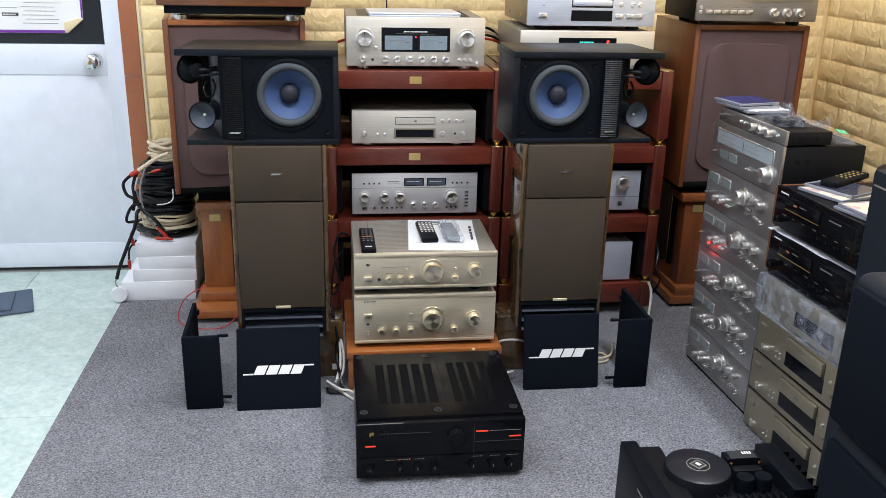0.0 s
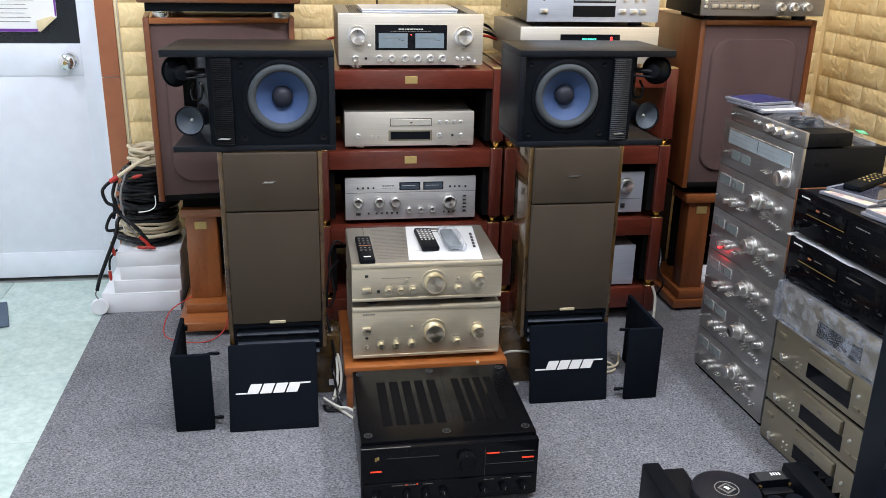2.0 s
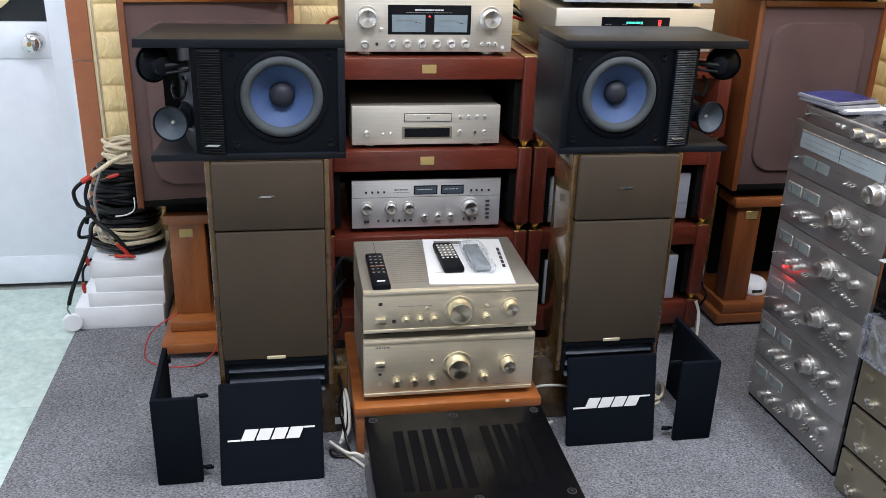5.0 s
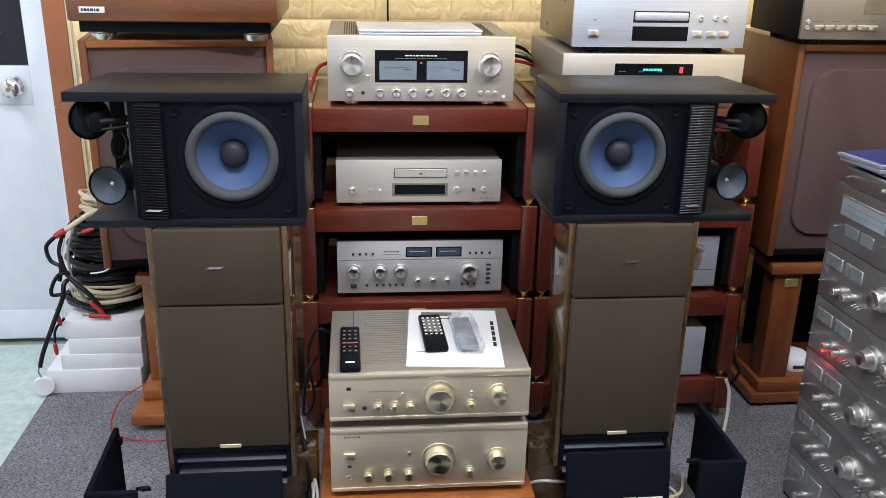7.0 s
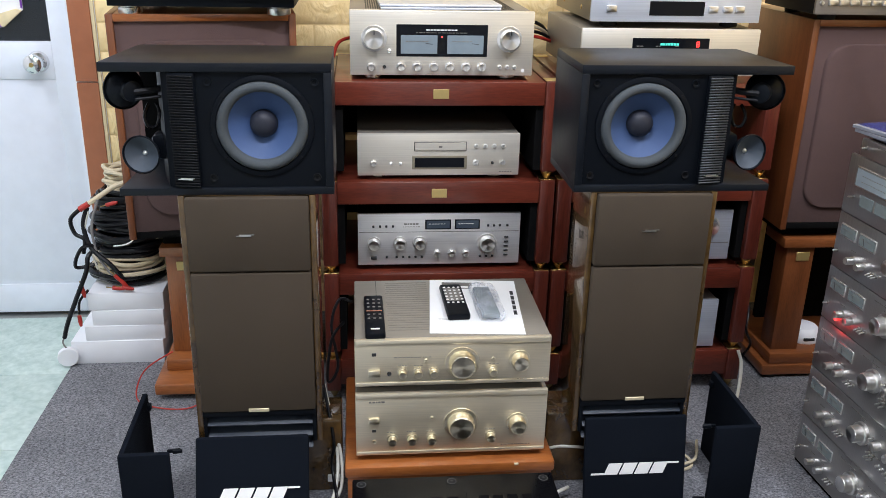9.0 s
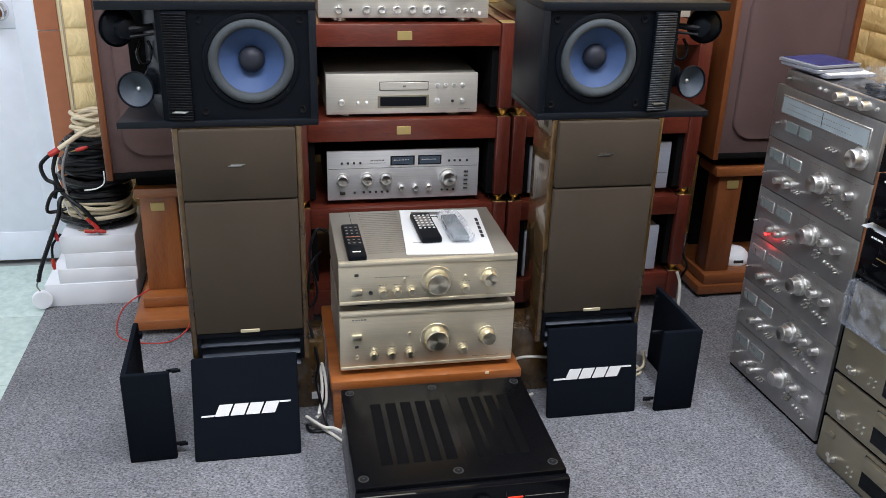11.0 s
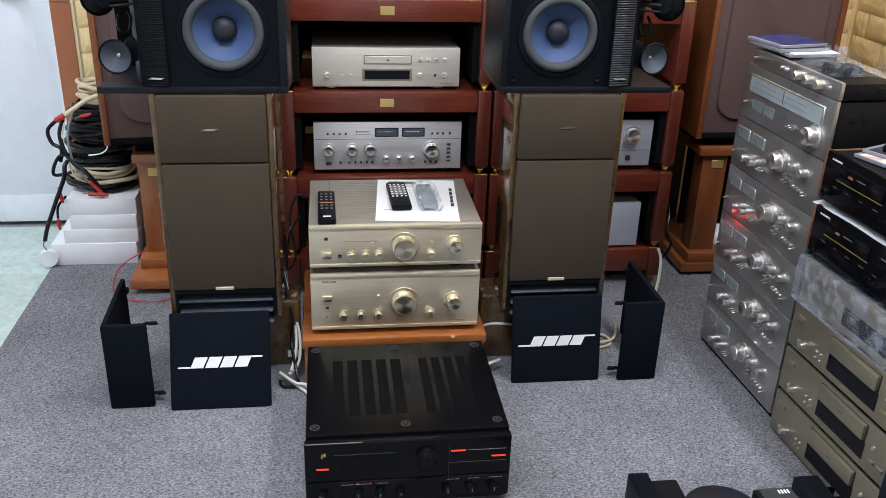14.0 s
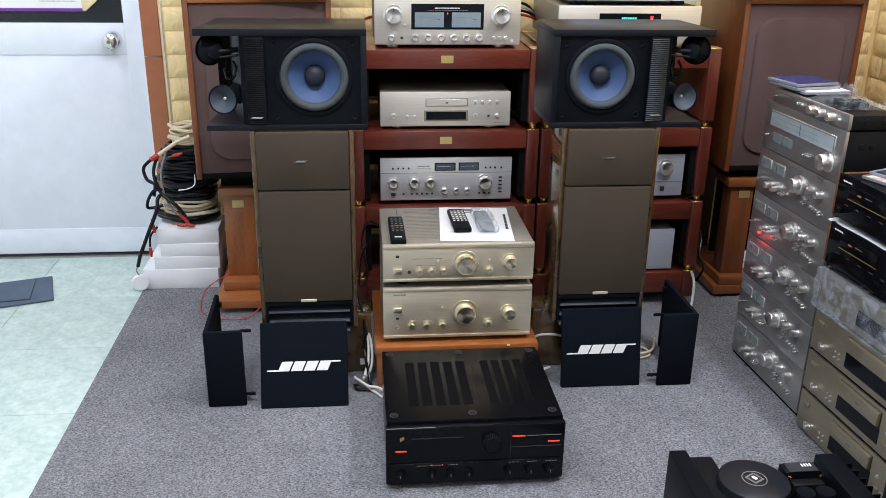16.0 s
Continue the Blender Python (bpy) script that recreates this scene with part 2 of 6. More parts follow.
PRINT_GREY = plain("grey print", (0.17, 0.16, 0.14), 0.6)
PRINT_DARK = plain("dark print", (0.02, 0.02, 0.02), 0.6)
PRINT_WHITE = plain("white print", (0.80, 0.79, 0.76), 0.5, var=0.04)
PRINT_PURPLE = plain("purple print", (0.16, 0.03, 0.30), 0.4)
PRINT_GOLD = plain("gold print", (0.45, 0.32, 0.10), 0.4, 0.5)
RED_PRINT = glow("lit red marker", (1.0, 0.06, 0.02), 0.9)
RED_LED = glow("red lamp", (1.0, 0.03, 0.03), 5.0)
CYAN_LED = glow("green-blue display segments", (0.1, 0.9, 0.75), 0.9)
PAPER = plain("white paper", (0.82, 0.82, 0.80), 0.7, var=0.03, grain=30)
CARD_WHITE = plain("white cardboard", (0.83, 0.84, 0.86), 0.6, var=0.05, grain=12)
CREAM_CABLE = plain("cream cable", (0.62, 0.53, 0.36), 0.45)
BLACK_CABLE = plain("black cable", (0.005, 0.0055, 0.007), 0.3, spec=0.3)
WHITE_CABLE = plain("white cable", (0.60, 0.58, 0.50), 0.45)
RED_CABLE = plain("red cable", (0.45, 0.03, 0.02), 0.45)
COPPER_TAPE = plain("grey mesh sleeve", (0.20, 0.19, 0.18), 0.5, var=0.4, grain=400)
RUG_BLUE = cloth("blue grey mat", (0.085, 0.115, 0.155), 260)
CASE_PLASTIC = plain("clear disc case", (0.22, 0.23, 0.26), 0.1, grain=20, relief=0.0, rough_var=0.04)
SLEEVE_BLUE = plain("dark blue sleeve", (0.03, 0.04, 0.16), 0.15, var=0.5, grain=18, relief=0)
def sleeve_material():
    m, nt, b = material("colourful sleeve")
    n = noise_tex(nt, coords(nt, (1, 0.5, 1)), 34.0, 3.0)
    n2 = noise_tex(nt, coords(nt), 18.0, 2.0)
    c = mix(nt, n2, ramp(nt, n, (0.70, 0.62, 0.55), (0.30, 0.07, 0.03), 0.45, 0.6), ramp(nt, n, (0.75, 0.55, 0.15), (0.72, 0.68, 0.66), 0.4, 0.55))
    nt.links.new(c, b.inputs["Base Color"])
    b.inputs["Roughness"].default_value = 0.15
    return m


SLEEVE_WARM = sleeve_material()
SLEEVE_DARK = plain("dark grey sleeve", (0.05, 0.052, 0.07), 0.12, var=0.5, grain=30, relief=0)
FOAM_WRAP = plain("white foam sheet", (0.74, 0.76, 0.78), 0.6, var=0.05)
WRAP = sheet_plastic("clear plastic wrap", (0.62, 0.67, 0.76), 0.30)
BAG = sheet_plastic("clear plastic bag", (0.6, 0.63, 0.68), 0.10)
GREEN_TAG = plain("green sticker", (0.10, 0.45, 0.22), 0.5)
DECK_FACE = brushed("dull bronze-grey aluminium", (0.40, 0.37, 0.335), 0.36, 0.8)
LOUVRE_BLACK = plain("satin blue-black louvre paint", (0.020, 0.027, 0.038), 0.42, grain=120, relief=0.03, spec=0.4)
CREAM_BADGE = plain("pale gold badge", (0.62, 0.54, 0.36), 0.4, 0.4, var=0.08)
SLOT_BLACK = plain("deep black slot", (0.0028, 0.0028, 0.0034), 0.6, spec=0.05)
LID_BLACK = plain("glossy black lacquered steel", (0.0030, 0.0032, 0.0040), 0.22, grain=300, relief=0.04, rough_var=0.05, spec=0.15)
LACQUER = plain("satin black lacquer", (0.011, 0.012, 0.016), 0.33, grain=120, relief=0.03, spec=0.3)
PRINT_DIM = plain("dim grey print", (0.045, 0.045, 0.045), 0.5)
# dark colour standing in for the lack of light behind the door
UNLIT_DARK = plain("unlit space darkness", (0.03, 0.035, 0.04), 0.8)


def glass_material():
    m, nt, b = material("dark door glass")
    b.inputs["Base Color"].default_value = (0.03, 0.035, 0.04, 1)
    b.inputs["Roughness"].default_value = 0.04
    clear = nt.nodes.new("ShaderNodeBsdfTransparent")
    clear.inputs[0].default_value = (0.5, 0.52, 0.54, 1)
    mx = nt.nodes.new("ShaderNodeMixShader")
    mx.inputs[0].default_value = 0.6
    nt.links.new(clear.outputs[0], mx.inputs[1])
    nt.links.new(b.outputs[0], mx.inputs[2])
    nt.links.new(mx.outputs[0], nt.nodes["Material Output"].inputs["Surface"])
    return m


GLASS = glass_material()

# ---- mesh helpers ----
PLACE = {}


def thing(name, label, category, m=None, group="", kind=""):
    ob = new(name)
    ob.empty_display_size = 0.05
    m = m or Matrix.Identity(4)
    ob.matrix_world = m
    PLACE[ob] = m
    return tagged(ob, label, category, group, kind)


def part(name, bm, mat, parent=None, label=""):
    """Links a bmesh, in its thing's own coordinates, as one mesh object."""
    me = bpy.data.meshes.new(name)
    bm.normal_update()
    bm.to_mesh(me)
    bm.free()
    me.materials.append(mat)
    me.polygons.foreach_set("use_smooth", [True] * len(me.polygons))
    me.set_sharp_from_angle(angle=radians(38))
    ob = new(name, me)
    ob.parent = parent
    if label:
        ob["label"] = label
    return ob


def box(x0, x1, y0, y1, z0, z1, b=0.002, seg=2):
    bm = bmesh.new()
    bmesh.ops.create_cube(bm, size=1)
    bmesh.ops.transform(bm, matrix=Matrix.Translation(((x0 + x1) / 2, (y0 + y1) / 2, (z0 + z1) / 2)) @ Matrix.Diagonal((abs(x1 - x0), abs(y1 - y0), abs(z1 - z0), 1)), verts=bm.verts)
    b = min(b, 0.45 * min(abs(x1 - x0), abs(y1 - y0), abs(z1 - z0)))
    if b > 0:
        bmesh.ops.bevel(bm, geom=bm.edges[:], offset=b, segments=seg, affect="EDGES", profile=0.5)
    return bm


def merge(*bms):
    out = bmesh.new()
    for bm in bms:
        me = bpy.data.meshes.new("merge")
        bm.to_mesh(me)
        bm.free()
        out.from_mesh(me)
        bpy.data.meshes.remove(me)
    return out


def turned(bm, m):
    bm.transform(m)
    return bm


AX = {"z": Matrix.Identity(4), "-y": Matrix.Rotation(radians(90), 4, "X"), "y": Matrix.Rotation(radians(-90), 4, "X"),
      "x": Matrix.Rotation(radians(90), 4, "Y"), "-x": Matrix.Rotation(radians(-90), 4, "Y")}


def lathe(profile, at=(0, 0, 0), axis="z", seg=32):
    """A turned solid: profile of (radius, height), along the axis from the place given."""
    bm = bmesh.new()
    rings = []
    for r, h in profile:
        if r < 1e-6:
            rings.append([bm.verts.new((0, 0, h))])
        else:
            rings.append([bm.verts.new((r * math.cos(2 * math.pi * i / seg), r * math.sin(2 * math.pi * i / seg), h)) for i in range(seg)])
    for a, b in zip(rings, rings[1:]):
        for i in range(seg):
            j = (i + 1) % seg
            if len(a) == 1 and len(b) == 1:
                continue
            if len(a) == 1:
                bm.faces.new((a[0], b[i], b[j]))
            elif len(b) == 1:
                bm.faces.new((a[i], a[j], b[0]))
            else:
                bm.faces.new((a[i], a[j], b[j], b[i]))
    bmesh.ops.recalc_face_normals(bm, faces=bm.faces[:])
    rot = AX[axis] if isinstance(axis, str) else axis
    bm.transform(Matrix.Translation(at) @ rot)
    return bm


def prism(outline, z0, z1, b=0.0):
    """An upright solid over a plan outline."""
    bm = bmesh.new()
    lo = [bm.verts.new((x, y, z0)) for x, y in outline]
    hi = [bm.verts.new((x, y, z1)) for x, y in outline]
    bm.faces.new(lo[::-1])
    bm.faces.new(hi)
    for i in range(len(lo)):
        j = (i + 1) % len(lo)
        bm.faces.new((lo[i], lo[j], hi[j], hi[i]))
    bmesh.ops.recalc_face_normals(bm, faces=bm.faces[:])
    if b:
        bmesh.ops.bevel(bm, geom=bm.edges[:], offset=b, segments=2, affect="EDGES", profile=0.5)
    return bm


def pipe(points, r, seg=8, steps=6, closed=False):
    """A cable along a smooth line through the points."""
    P = [Vector(p) for p in points]
    n = len(P)
    line = []
    for i in range(n if closed else n - 1):
        p0, p1, p2, p3 = (P[(i - 1) % n], P[i], P[(i + 1) % n], P[(i + 2) % n]) if closed else (P[max(i - 1, 0)], P[i], P[i + 1], P[min(i + 2, n - 1)])
        for k in range(steps):
            t = k / steps
            line.append(0.5 * (2 * p1 + (p2 - p0) * t + (2 * p0 - 5 * p1 + 4 * p2 - p3) * t * t + (3 * p1 - p0 - 3 * p2 + p3) * t ** 3))
    if not closed:
        line.append(P[-1])
    bm = bmesh.new()
    rings, up, m = [], Vector((0.13, 0.21, 0.97)), len(line)
    for i, p in enumerate(line):
        d = (line[(i + 1) % m] - line[i - 1]) if closed else (line[min(i + 1, m - 1)] - line[max(i - 1, 0)])
        d = d.normalized() if d.length > 1e-9 else Vector((1, 0, 0))
        a = (up - d * up.dot(d)).normalized()
        c = d.cross(a)
        up = a
        rings.append([bm.verts.new(p + r * (math.cos(2 * math.pi * k / seg) * a + math.sin(2 * math.pi * k / seg) * c)) for k in range(seg)])
    for i in range(m if closed else m - 1):
        A, B = rings[i], rings[(i + 1) % m]
        for k in range(seg):
            bm.faces.new((A[k], A[(k + 1) % seg], B[(k + 1) % seg], B[k]))
    if not closed:
        bm.faces.new(rings[0][::-1])
        bm.faces.new(rings[-1])
    bmesh.ops.recalc_face_normals(bm, faces=bm.faces[:])
    return bm


# front-panel fittings, in a component's own coordinates: its face looks along -y
def knob(parent, u, v, r, depth=0.018, mat=None, ring=True, label=""):
    k = part("knob", lathe([(0, 0), (r * 1.0, 0), (r * 1.02, depth * 0.15), (r * 0.97, depth * 0.85), (r * 0.88, depth), (r * 0.55, depth * 0.94), (0, depth * 0.92)], (u, 0, v), "-y", 28 if r > 0.012 else 16), mat or SPUN, parent, label)
    if ring:
        part("collar", lathe([(r * 1.0, 0), (r * 1.28, 0), (r * 1.25, 0.002), (r * 1.0, 0.0025)], (u, -0.0002, v), "-y", 28 if r > 0.012 else 16), mat or SPUN, k)
    return k


def button(parent, u, v, w, h, mat=None, depth=0.004, name="button"):
    return part(name, box(u - w / 2, u + w / 2, -depth, 0.003, v - h / 2, v + h / 2, 0.0012), mat or SPUN, parent)


def window(parent, u0, u1, v0, v1, mat=None, depth=0.0015, name="display_window"):
    return part(name, box(u0, u1, -depth, 0.004, v0, v1, 0.0008, 1), mat or WINDOW_BLACK, parent)


def bars(parent, u, v, count, mat=None, w=0.006, h=0.0022, gap=0.002, depth=0.0006, name="lettering"):
    """Small print that cannot be read: a row of bars."""
    rng = random.Random(int(u * 9000) + int(v * 7000))
    bms, x = [], u
    for _ in range(count):
        ww = w * rng.uniform(0.6, 1.4)
        bms.append(box(x, x + ww, -depth, 0.0005, v - h / 2, v + h / 2, 0))
        x += ww + gap
    return part(name, merge(*bms), mat or PRINT_GREY, parent)


def component(name, label, category, w, h, d, m, case, face, foot=0.012, lip=0.006, group="", foot_mat=None, face_over=0.0):
    """A hi-fi component: case, front panel and four feet; origin at the face's lower left corner on its support."""
    t = thing(name, label, category, m, group)
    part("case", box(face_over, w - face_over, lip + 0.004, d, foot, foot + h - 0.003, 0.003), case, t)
    part("front_panel", box(0, w, 0, lip + 0.004, foot, foot + h, 0.002), face, t)
    for x in (0.06, w - 0.06):
        for y in (0.05, d - 0.06):
            part("foot", lathe([(0, 0), (0.021, 0), (0.023, 0.002), (0.023, foot * 0.9), (0.02, foot + 0.001), (0, foot + 0.001)], (x, y, 0), "z", 20), foot_mat or RUBBER, t)
    return t

# ---- the room ----
XL, XR, YB, YF, ZC = -2.3, 2.06, -2.6, 3.56, 2.8
floor = tagged(part("floor", box(XL - 0.1, XR + 0.1, YB - 0.1, YF + 1.2, -0.12, -0.006, 0), BASE_GREY), "grey subfloor under tiles and carpet", "floor", kind="structure")
ceiling = tagged(part("ceiling", box(XL - 0.1, XR + 0.1, YB - 0.1, YF + 0.1, ZC, ZC + 0.1, 0), WHITE_WALL), "plain white painted ceiling", "ceiling", kind="structure")
wall_north = tagged(part("wall_north", box(-0.715, XR, YF, YF + 0.12, 0, ZC, 0), GROUT), "wall clad in pale yellow embossed brick foam", "wall", kind="structure")
wall_door_side = tagged(part("wall_north_2", merge(box(XL, -1.80, YF, YF + 0.12, 0, ZC, 0), box(-1.80, -0.795, YF, YF + 0.12, 2.10, ZC, 0)), WHITE_WALL), "plain white wall beside and over the door", "wall", kind="structure")
wall_east = tagged(part("wall_east", box(XR, XR + 0.12, YB, YF + 0.12, 0, ZC, 0), GROUT), "side wall clad in pale yellow embossed brick foam", "wall", kind="structure")
wall_west = tagged(part("wall_west", box(XL - 0.12, XL, YB, YF + 0.12, 0, ZC, 0), WHITE_WALL), "plain white painted wall", "wall", kind="structure")
wall_south = tagged(part("wall_south", box(XL, XR, YB - 0.12, YB, 0, ZC, 0), WHITE_WALL), "plain white painted wall", "wall", kind="structure")
# added box behind the pane; its dark colour makes the space look unlit
wall_behind = tagged(part("wall_unlit_box", merge(box(-2.3, -0.5, 4.45, 4.55, 0, ZC, 0), box(-0.6, -0.5, YF + 0.12, 4.45, 0, ZC, 0), box(-2.4, -2.3, YF + 0.12, 4.45, 0, ZC, 0), box(-2.3, -0.5, YF + 0.12, 4.45, 2.3, 2.4, 0)), UNLIT_DARK), "unseen box painted dark as the unlit space behind the door glass", "wall", kind="structure")

carpet = tagged(part("carpet", box(-0.805, XR, YB, YF, -0.006, 0.0, 0.002), CARPET), "grey loop-pile carpet covering most of the floor", "carpet", kind="structure")

# terracotta tiles beside the door
pillar = thing("trim_terracotta", "terracotta tile strip with a white joint between door and brick wall", "trim", kind="structure")
part("backing", box(-0.794, -0.712, YF - 0.002, YF + 0.12, 0, ZC, 0), PRINT_WHITE, pillar)
z = -0.002
for zz in (0.797, 1.60, 2.40):
    part("tile", box(-0.790, -0.725, YF - 0.010, YF - 0.001, z + 0.002, zz - 0.002, 0.001, 1), TERRA, pillar)
    z = zz
part("edge_strip", box(-0.725, -0.714, YF - 0.007, YF - 0.001, 0, ZC, 0.001, 1), CREAM_EDGE, pillar)

# the door
door = thing("door_1", "worn white door with a dark glass upper pane, closed", "door", pose(0, 3.575, 0), kind="structure")
part("stile", box(-0.858, -0.799, 0.0, 0.04, 0.012, 2.08, 0.002), DOOR_WHITE, door)
part("stile", box(-1.74, -1.66, 0.0, 0.04, 0.012, 2.08, 0.002), DOOR_WHITE, door)
part("rail", box(-1.66, -0.858, 0.0, 0.04, 0.80, 0.915, 0.002), DOOR_WHITE, door)
part("rail", box(-1.66, -0.858, 0.0, 0.04, 1.96, 2.08, 0.002), DOOR_WHITE, door)
part("rail", box(-1.66, -0.858, 0.0, 0.04, 0.012, 0.115, 0.002), DOOR_WHITE, door)
part("panel", box(-1.66, -0.858, 0.004, 0.034, 0.115, 0.80, 0.002), DOOR_WHITE, door)
part("pane", box(-1.66, -0.858, 0.014, 0.020, 0.915, 1.96, 0), GLASS, door).visible_shadow = False
kn = part("door_knob", lathe([(0, 0), (0.031, 0), (0.033, 0.003), (0.028, 0.012), (0.013, 0.016), (0.013, 0.028), (0.024, 0.034), (0.0285, 0.046), (0.027, 0.060), (0.018, 0.067), (0, 0.068)], (-0.902, 0.002, 0.855), "-y", 36), CHROME, door, "round chrome door knob")
part("keyhole", lathe([(0, 0), (0.007, 0), (0.007, 0.003), (0, 0.003)], (-0.902, -0.065, 0.855), "-y", 16), BRASS, kn)
jamb = tagged(part("trim_door_frame", merge(box(-0.7985, -0.794, YF + 0.001, YF + 0.12, 0, 2.1, 0), box(-1.80, -1.742, YF - 0.012, YF + 0.12, 0, 2.1, 0.002), box(-1.742, -0.7985, YF - 0.012, YF + 0.12, 2.083, 2.12, 0.002)), DOOR_WHITE), "white painted door frame", "door frame", kind="structure")

poster = thing("poster", "white printed notice with purple edges and a curled corner", "poster", pose(-1.62, 3.586, 0.956))
STAND_UP = Matrix(((1, 0, 0, 0), (0, 0, 1, 0), (0, 1, 0, 0), (0, 0, 0, 1)))
part("sheet", turned(prism([(0, 0), (0.628, 0), (0.690, 0.052), (0.704, 0.62), (0, 0.62)], 0, 0.002), STAND_UP), PAPER, poster)
part("band", box(0, 0.626, -0.001, 0.0005, 0.0005, 0.011, 0), PRINT_PURPLE, poster)
part("band", turned(prism([(0.684, 0.058), (0.6895, 0.055), (0.7035, 0.619), (0.686, 0.619)], -0.001, 0.0005), STAND_UP), PRINT_PURPLE, poster)
part("band", box(0.0, 0.386, -0.001, 0.0005, 0.04, 0.16, 0), PRINT_PURPLE, poster)
part("curled_corner", turned(prism([(0.622, 0.004), (0.632, 0.002), (0.688, 0.050), (0.672, 0.056), (0.620, 0.040)], -0.010, -0.0012, 0.001), STAND_UP), CREAM_EDGE, poster, "curled beige corner")
for i in range(8):
    bars(poster, 0.47 + 0.01 * (i % 2), 0.036 + 0.015 * i, 7, PRINT_GREY, w=0.016, h=0.0016, depth=0.0012)
part("print_block", box(0.400, 0.458, -0.0012, 0.0005, 0.062, 0.074, 0), PRINT_DARK, poster)
bars(poster, 0.404, 0.068, 6, PAPER, w=0.006, h=0.004, depth=0.0018)
bars(poster, 0.398, 0.092, 6, PRINT_GREY, w=0.007, h=0.002, depth=0.0012)
part("print_block", box(0.52, 0.585, -0.0012, 0.0005, 0.150, 0.160, 0), PRINT_DARK, poster)
rug = thing("floor_mat", "folded blue-grey fabric mat on the pale tiles", "mat", pose(-1.20, 3.28, -0.002, 0, 0, 18))
part("layer", box(-0.36, 0.05, -0.17, 0.06, 0, 0.008, 0.004), RUG_BLUE, rug)
part("layer", turned(box(-0.36, -0.01, -0.15, 0.03, 0.008, 0.015, 0.004), pose(0, 0, 0, 0, 0, -6)), RUG_BLUE, rug)


# ---- racks ----
def rack(name, x0, x1, back, label):
    t = thing(name, label, "audio rack", pose(x0, 2.96, 0), "wooden audio racks")
    w = x1 - x0
    tops = (0.125, 0.385, 0.645, 0.908)
    for i, top in enumerate(tops):
        rail = 0.078 if i == 0 else 0.060
        part("shelf", box(0.040, w - 0.040, 0.012, 0.46, top - 0.024, top, 0.002), MAHOGANY, t)
        r = part("rail", box(0.040, w - 0.040, 0.0, 0.012, top - rail, top, 0.003), MAHOGANY, t)
        foot = tops[i - 1] + 0.028 if i else 0.03
        for xa, xb in ((0, 0.040), (w - 0.040, w)):
            part("side_panel", box(xa, xb, -0.006, 0.46, foot, top + 0.004, 0.004), MAHOGANY_Z, t)
            xm = (xa + xb) / 2
            for y in (0.02, 0.42):
                part("spike_foot", lathe([(0, 0), (0.004, 0.0), (0.016, 0.022), (0.017, 0.026), (0.017, 0.030), (0, 0.030)], (xm, y, foot - 0.028 if i else 0.001), "z", 16), BRASS, t, "small brass cone")
                part("spike_plate", box(xm - 0.021, xm + 0.021, y - 0.021, y + 0.021, top + 0.0035, top + 0.0055, 0.001, 1), BRASS if i < 3 else GOLD_PLATE, t)
        if i >= 1 and back:
            part("badge", box(w / 2 - 0.02, w / 2 + 0.02, -0.002, 0.001, top - 0.042, top - 0.018, 0.0006, 1), GOLD_PLATE, r, "small gold badge")
        # black side linings hold the bays' inner shade; black back boards hide the wall
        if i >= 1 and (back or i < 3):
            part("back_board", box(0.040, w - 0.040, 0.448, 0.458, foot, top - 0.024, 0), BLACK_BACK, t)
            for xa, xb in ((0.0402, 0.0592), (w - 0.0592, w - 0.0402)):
                part("shade_lining", box(xa, xb, 0.014, 0.448, foot, top - 0.024, 0), BLACK_BACK, t)
    return t


rack("audio_rack", -0.026, 0.592, True, "dark red mahogany audio rack on brass spikes with gold badges")
rack("audio_rack", 0.600, 1.184, False, "dark red mahogany audio rack on brass spikes, upper bay open")

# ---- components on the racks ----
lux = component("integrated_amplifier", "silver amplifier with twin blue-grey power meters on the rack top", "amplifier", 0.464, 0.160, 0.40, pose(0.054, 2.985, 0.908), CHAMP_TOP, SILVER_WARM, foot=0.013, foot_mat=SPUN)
w0 = window(lux, 0.116, 0.346, 0.060, 0.139, name="meter_window")
for a, b in ((0.127, 0.219), (0.244, 0.336)):
    part("meter", box(a, b, -0.0022, 0, 0.067, 0.113, 0.0005, 1), METER_GREY, w0)
    part("needle", turned(box(-0.009, 0.009, -0.0028, -0.002, -0.0006, 0.0006, 0), pose((a + b) / 2 + 0.025, 0, 0.092, 0, 8, 0)), PRINT_DARK, w0)
    bars(w0, a + 0.012, 0.098, 7, PRINT_GREY, w=0.006, h=0.0014, depth=0.0029, name="scale")
bars(w0, 0.19, 0.126, 9, PRINT_WHITE, w=0.007, h=0.003, depth=0.0025)
bars(w0, 0.165, 0.119, 14, PRINT_GREY, w=0.007, h=0.0014, depth=0.0025)
part("indicator", lathe([(0, 0), (0.0022, 0), (0.0015, 0.0012), (0, 0.0014)], (0.2305, -0.0015, 0.109), "-y", 10), RED_LED, w0)
for u in (0.060, 0.402):
    k = knob(lux, u, 0.104, 0.0255, 0.026)
    part("pointer", box(u - 0.001, u + 0.001, -0.027, -0.024, 0.116, 0.127, 0), PRINT_DARK, k)
knob(lux, 0.098, 0.073, 0.004, 0.006)
knob(lux, 0.053, 0.034, 0.009, 0.012)
part("jack", lathe([(0, 0), (0.003, 0), (0.0045, 0.001), (0.0045, 0.002), (0, 0.0005)], (0.086, 0, 0.034), "-y", 12), PRINT_DARK, lux)
for u in (0.128, 0.169, 0.211, 0.252, 0.293, 0.333):
    knob(lux, u, 0.035, 0.0098, 0.014)
for u in (0.380, 0.399, 0.418):
    knob(lux, u, 0.034, 0.0045, 0.006)
bars(lux, 0.435, 0.026, 1, PRINT_WHITE, w=0.010, h=0.008)
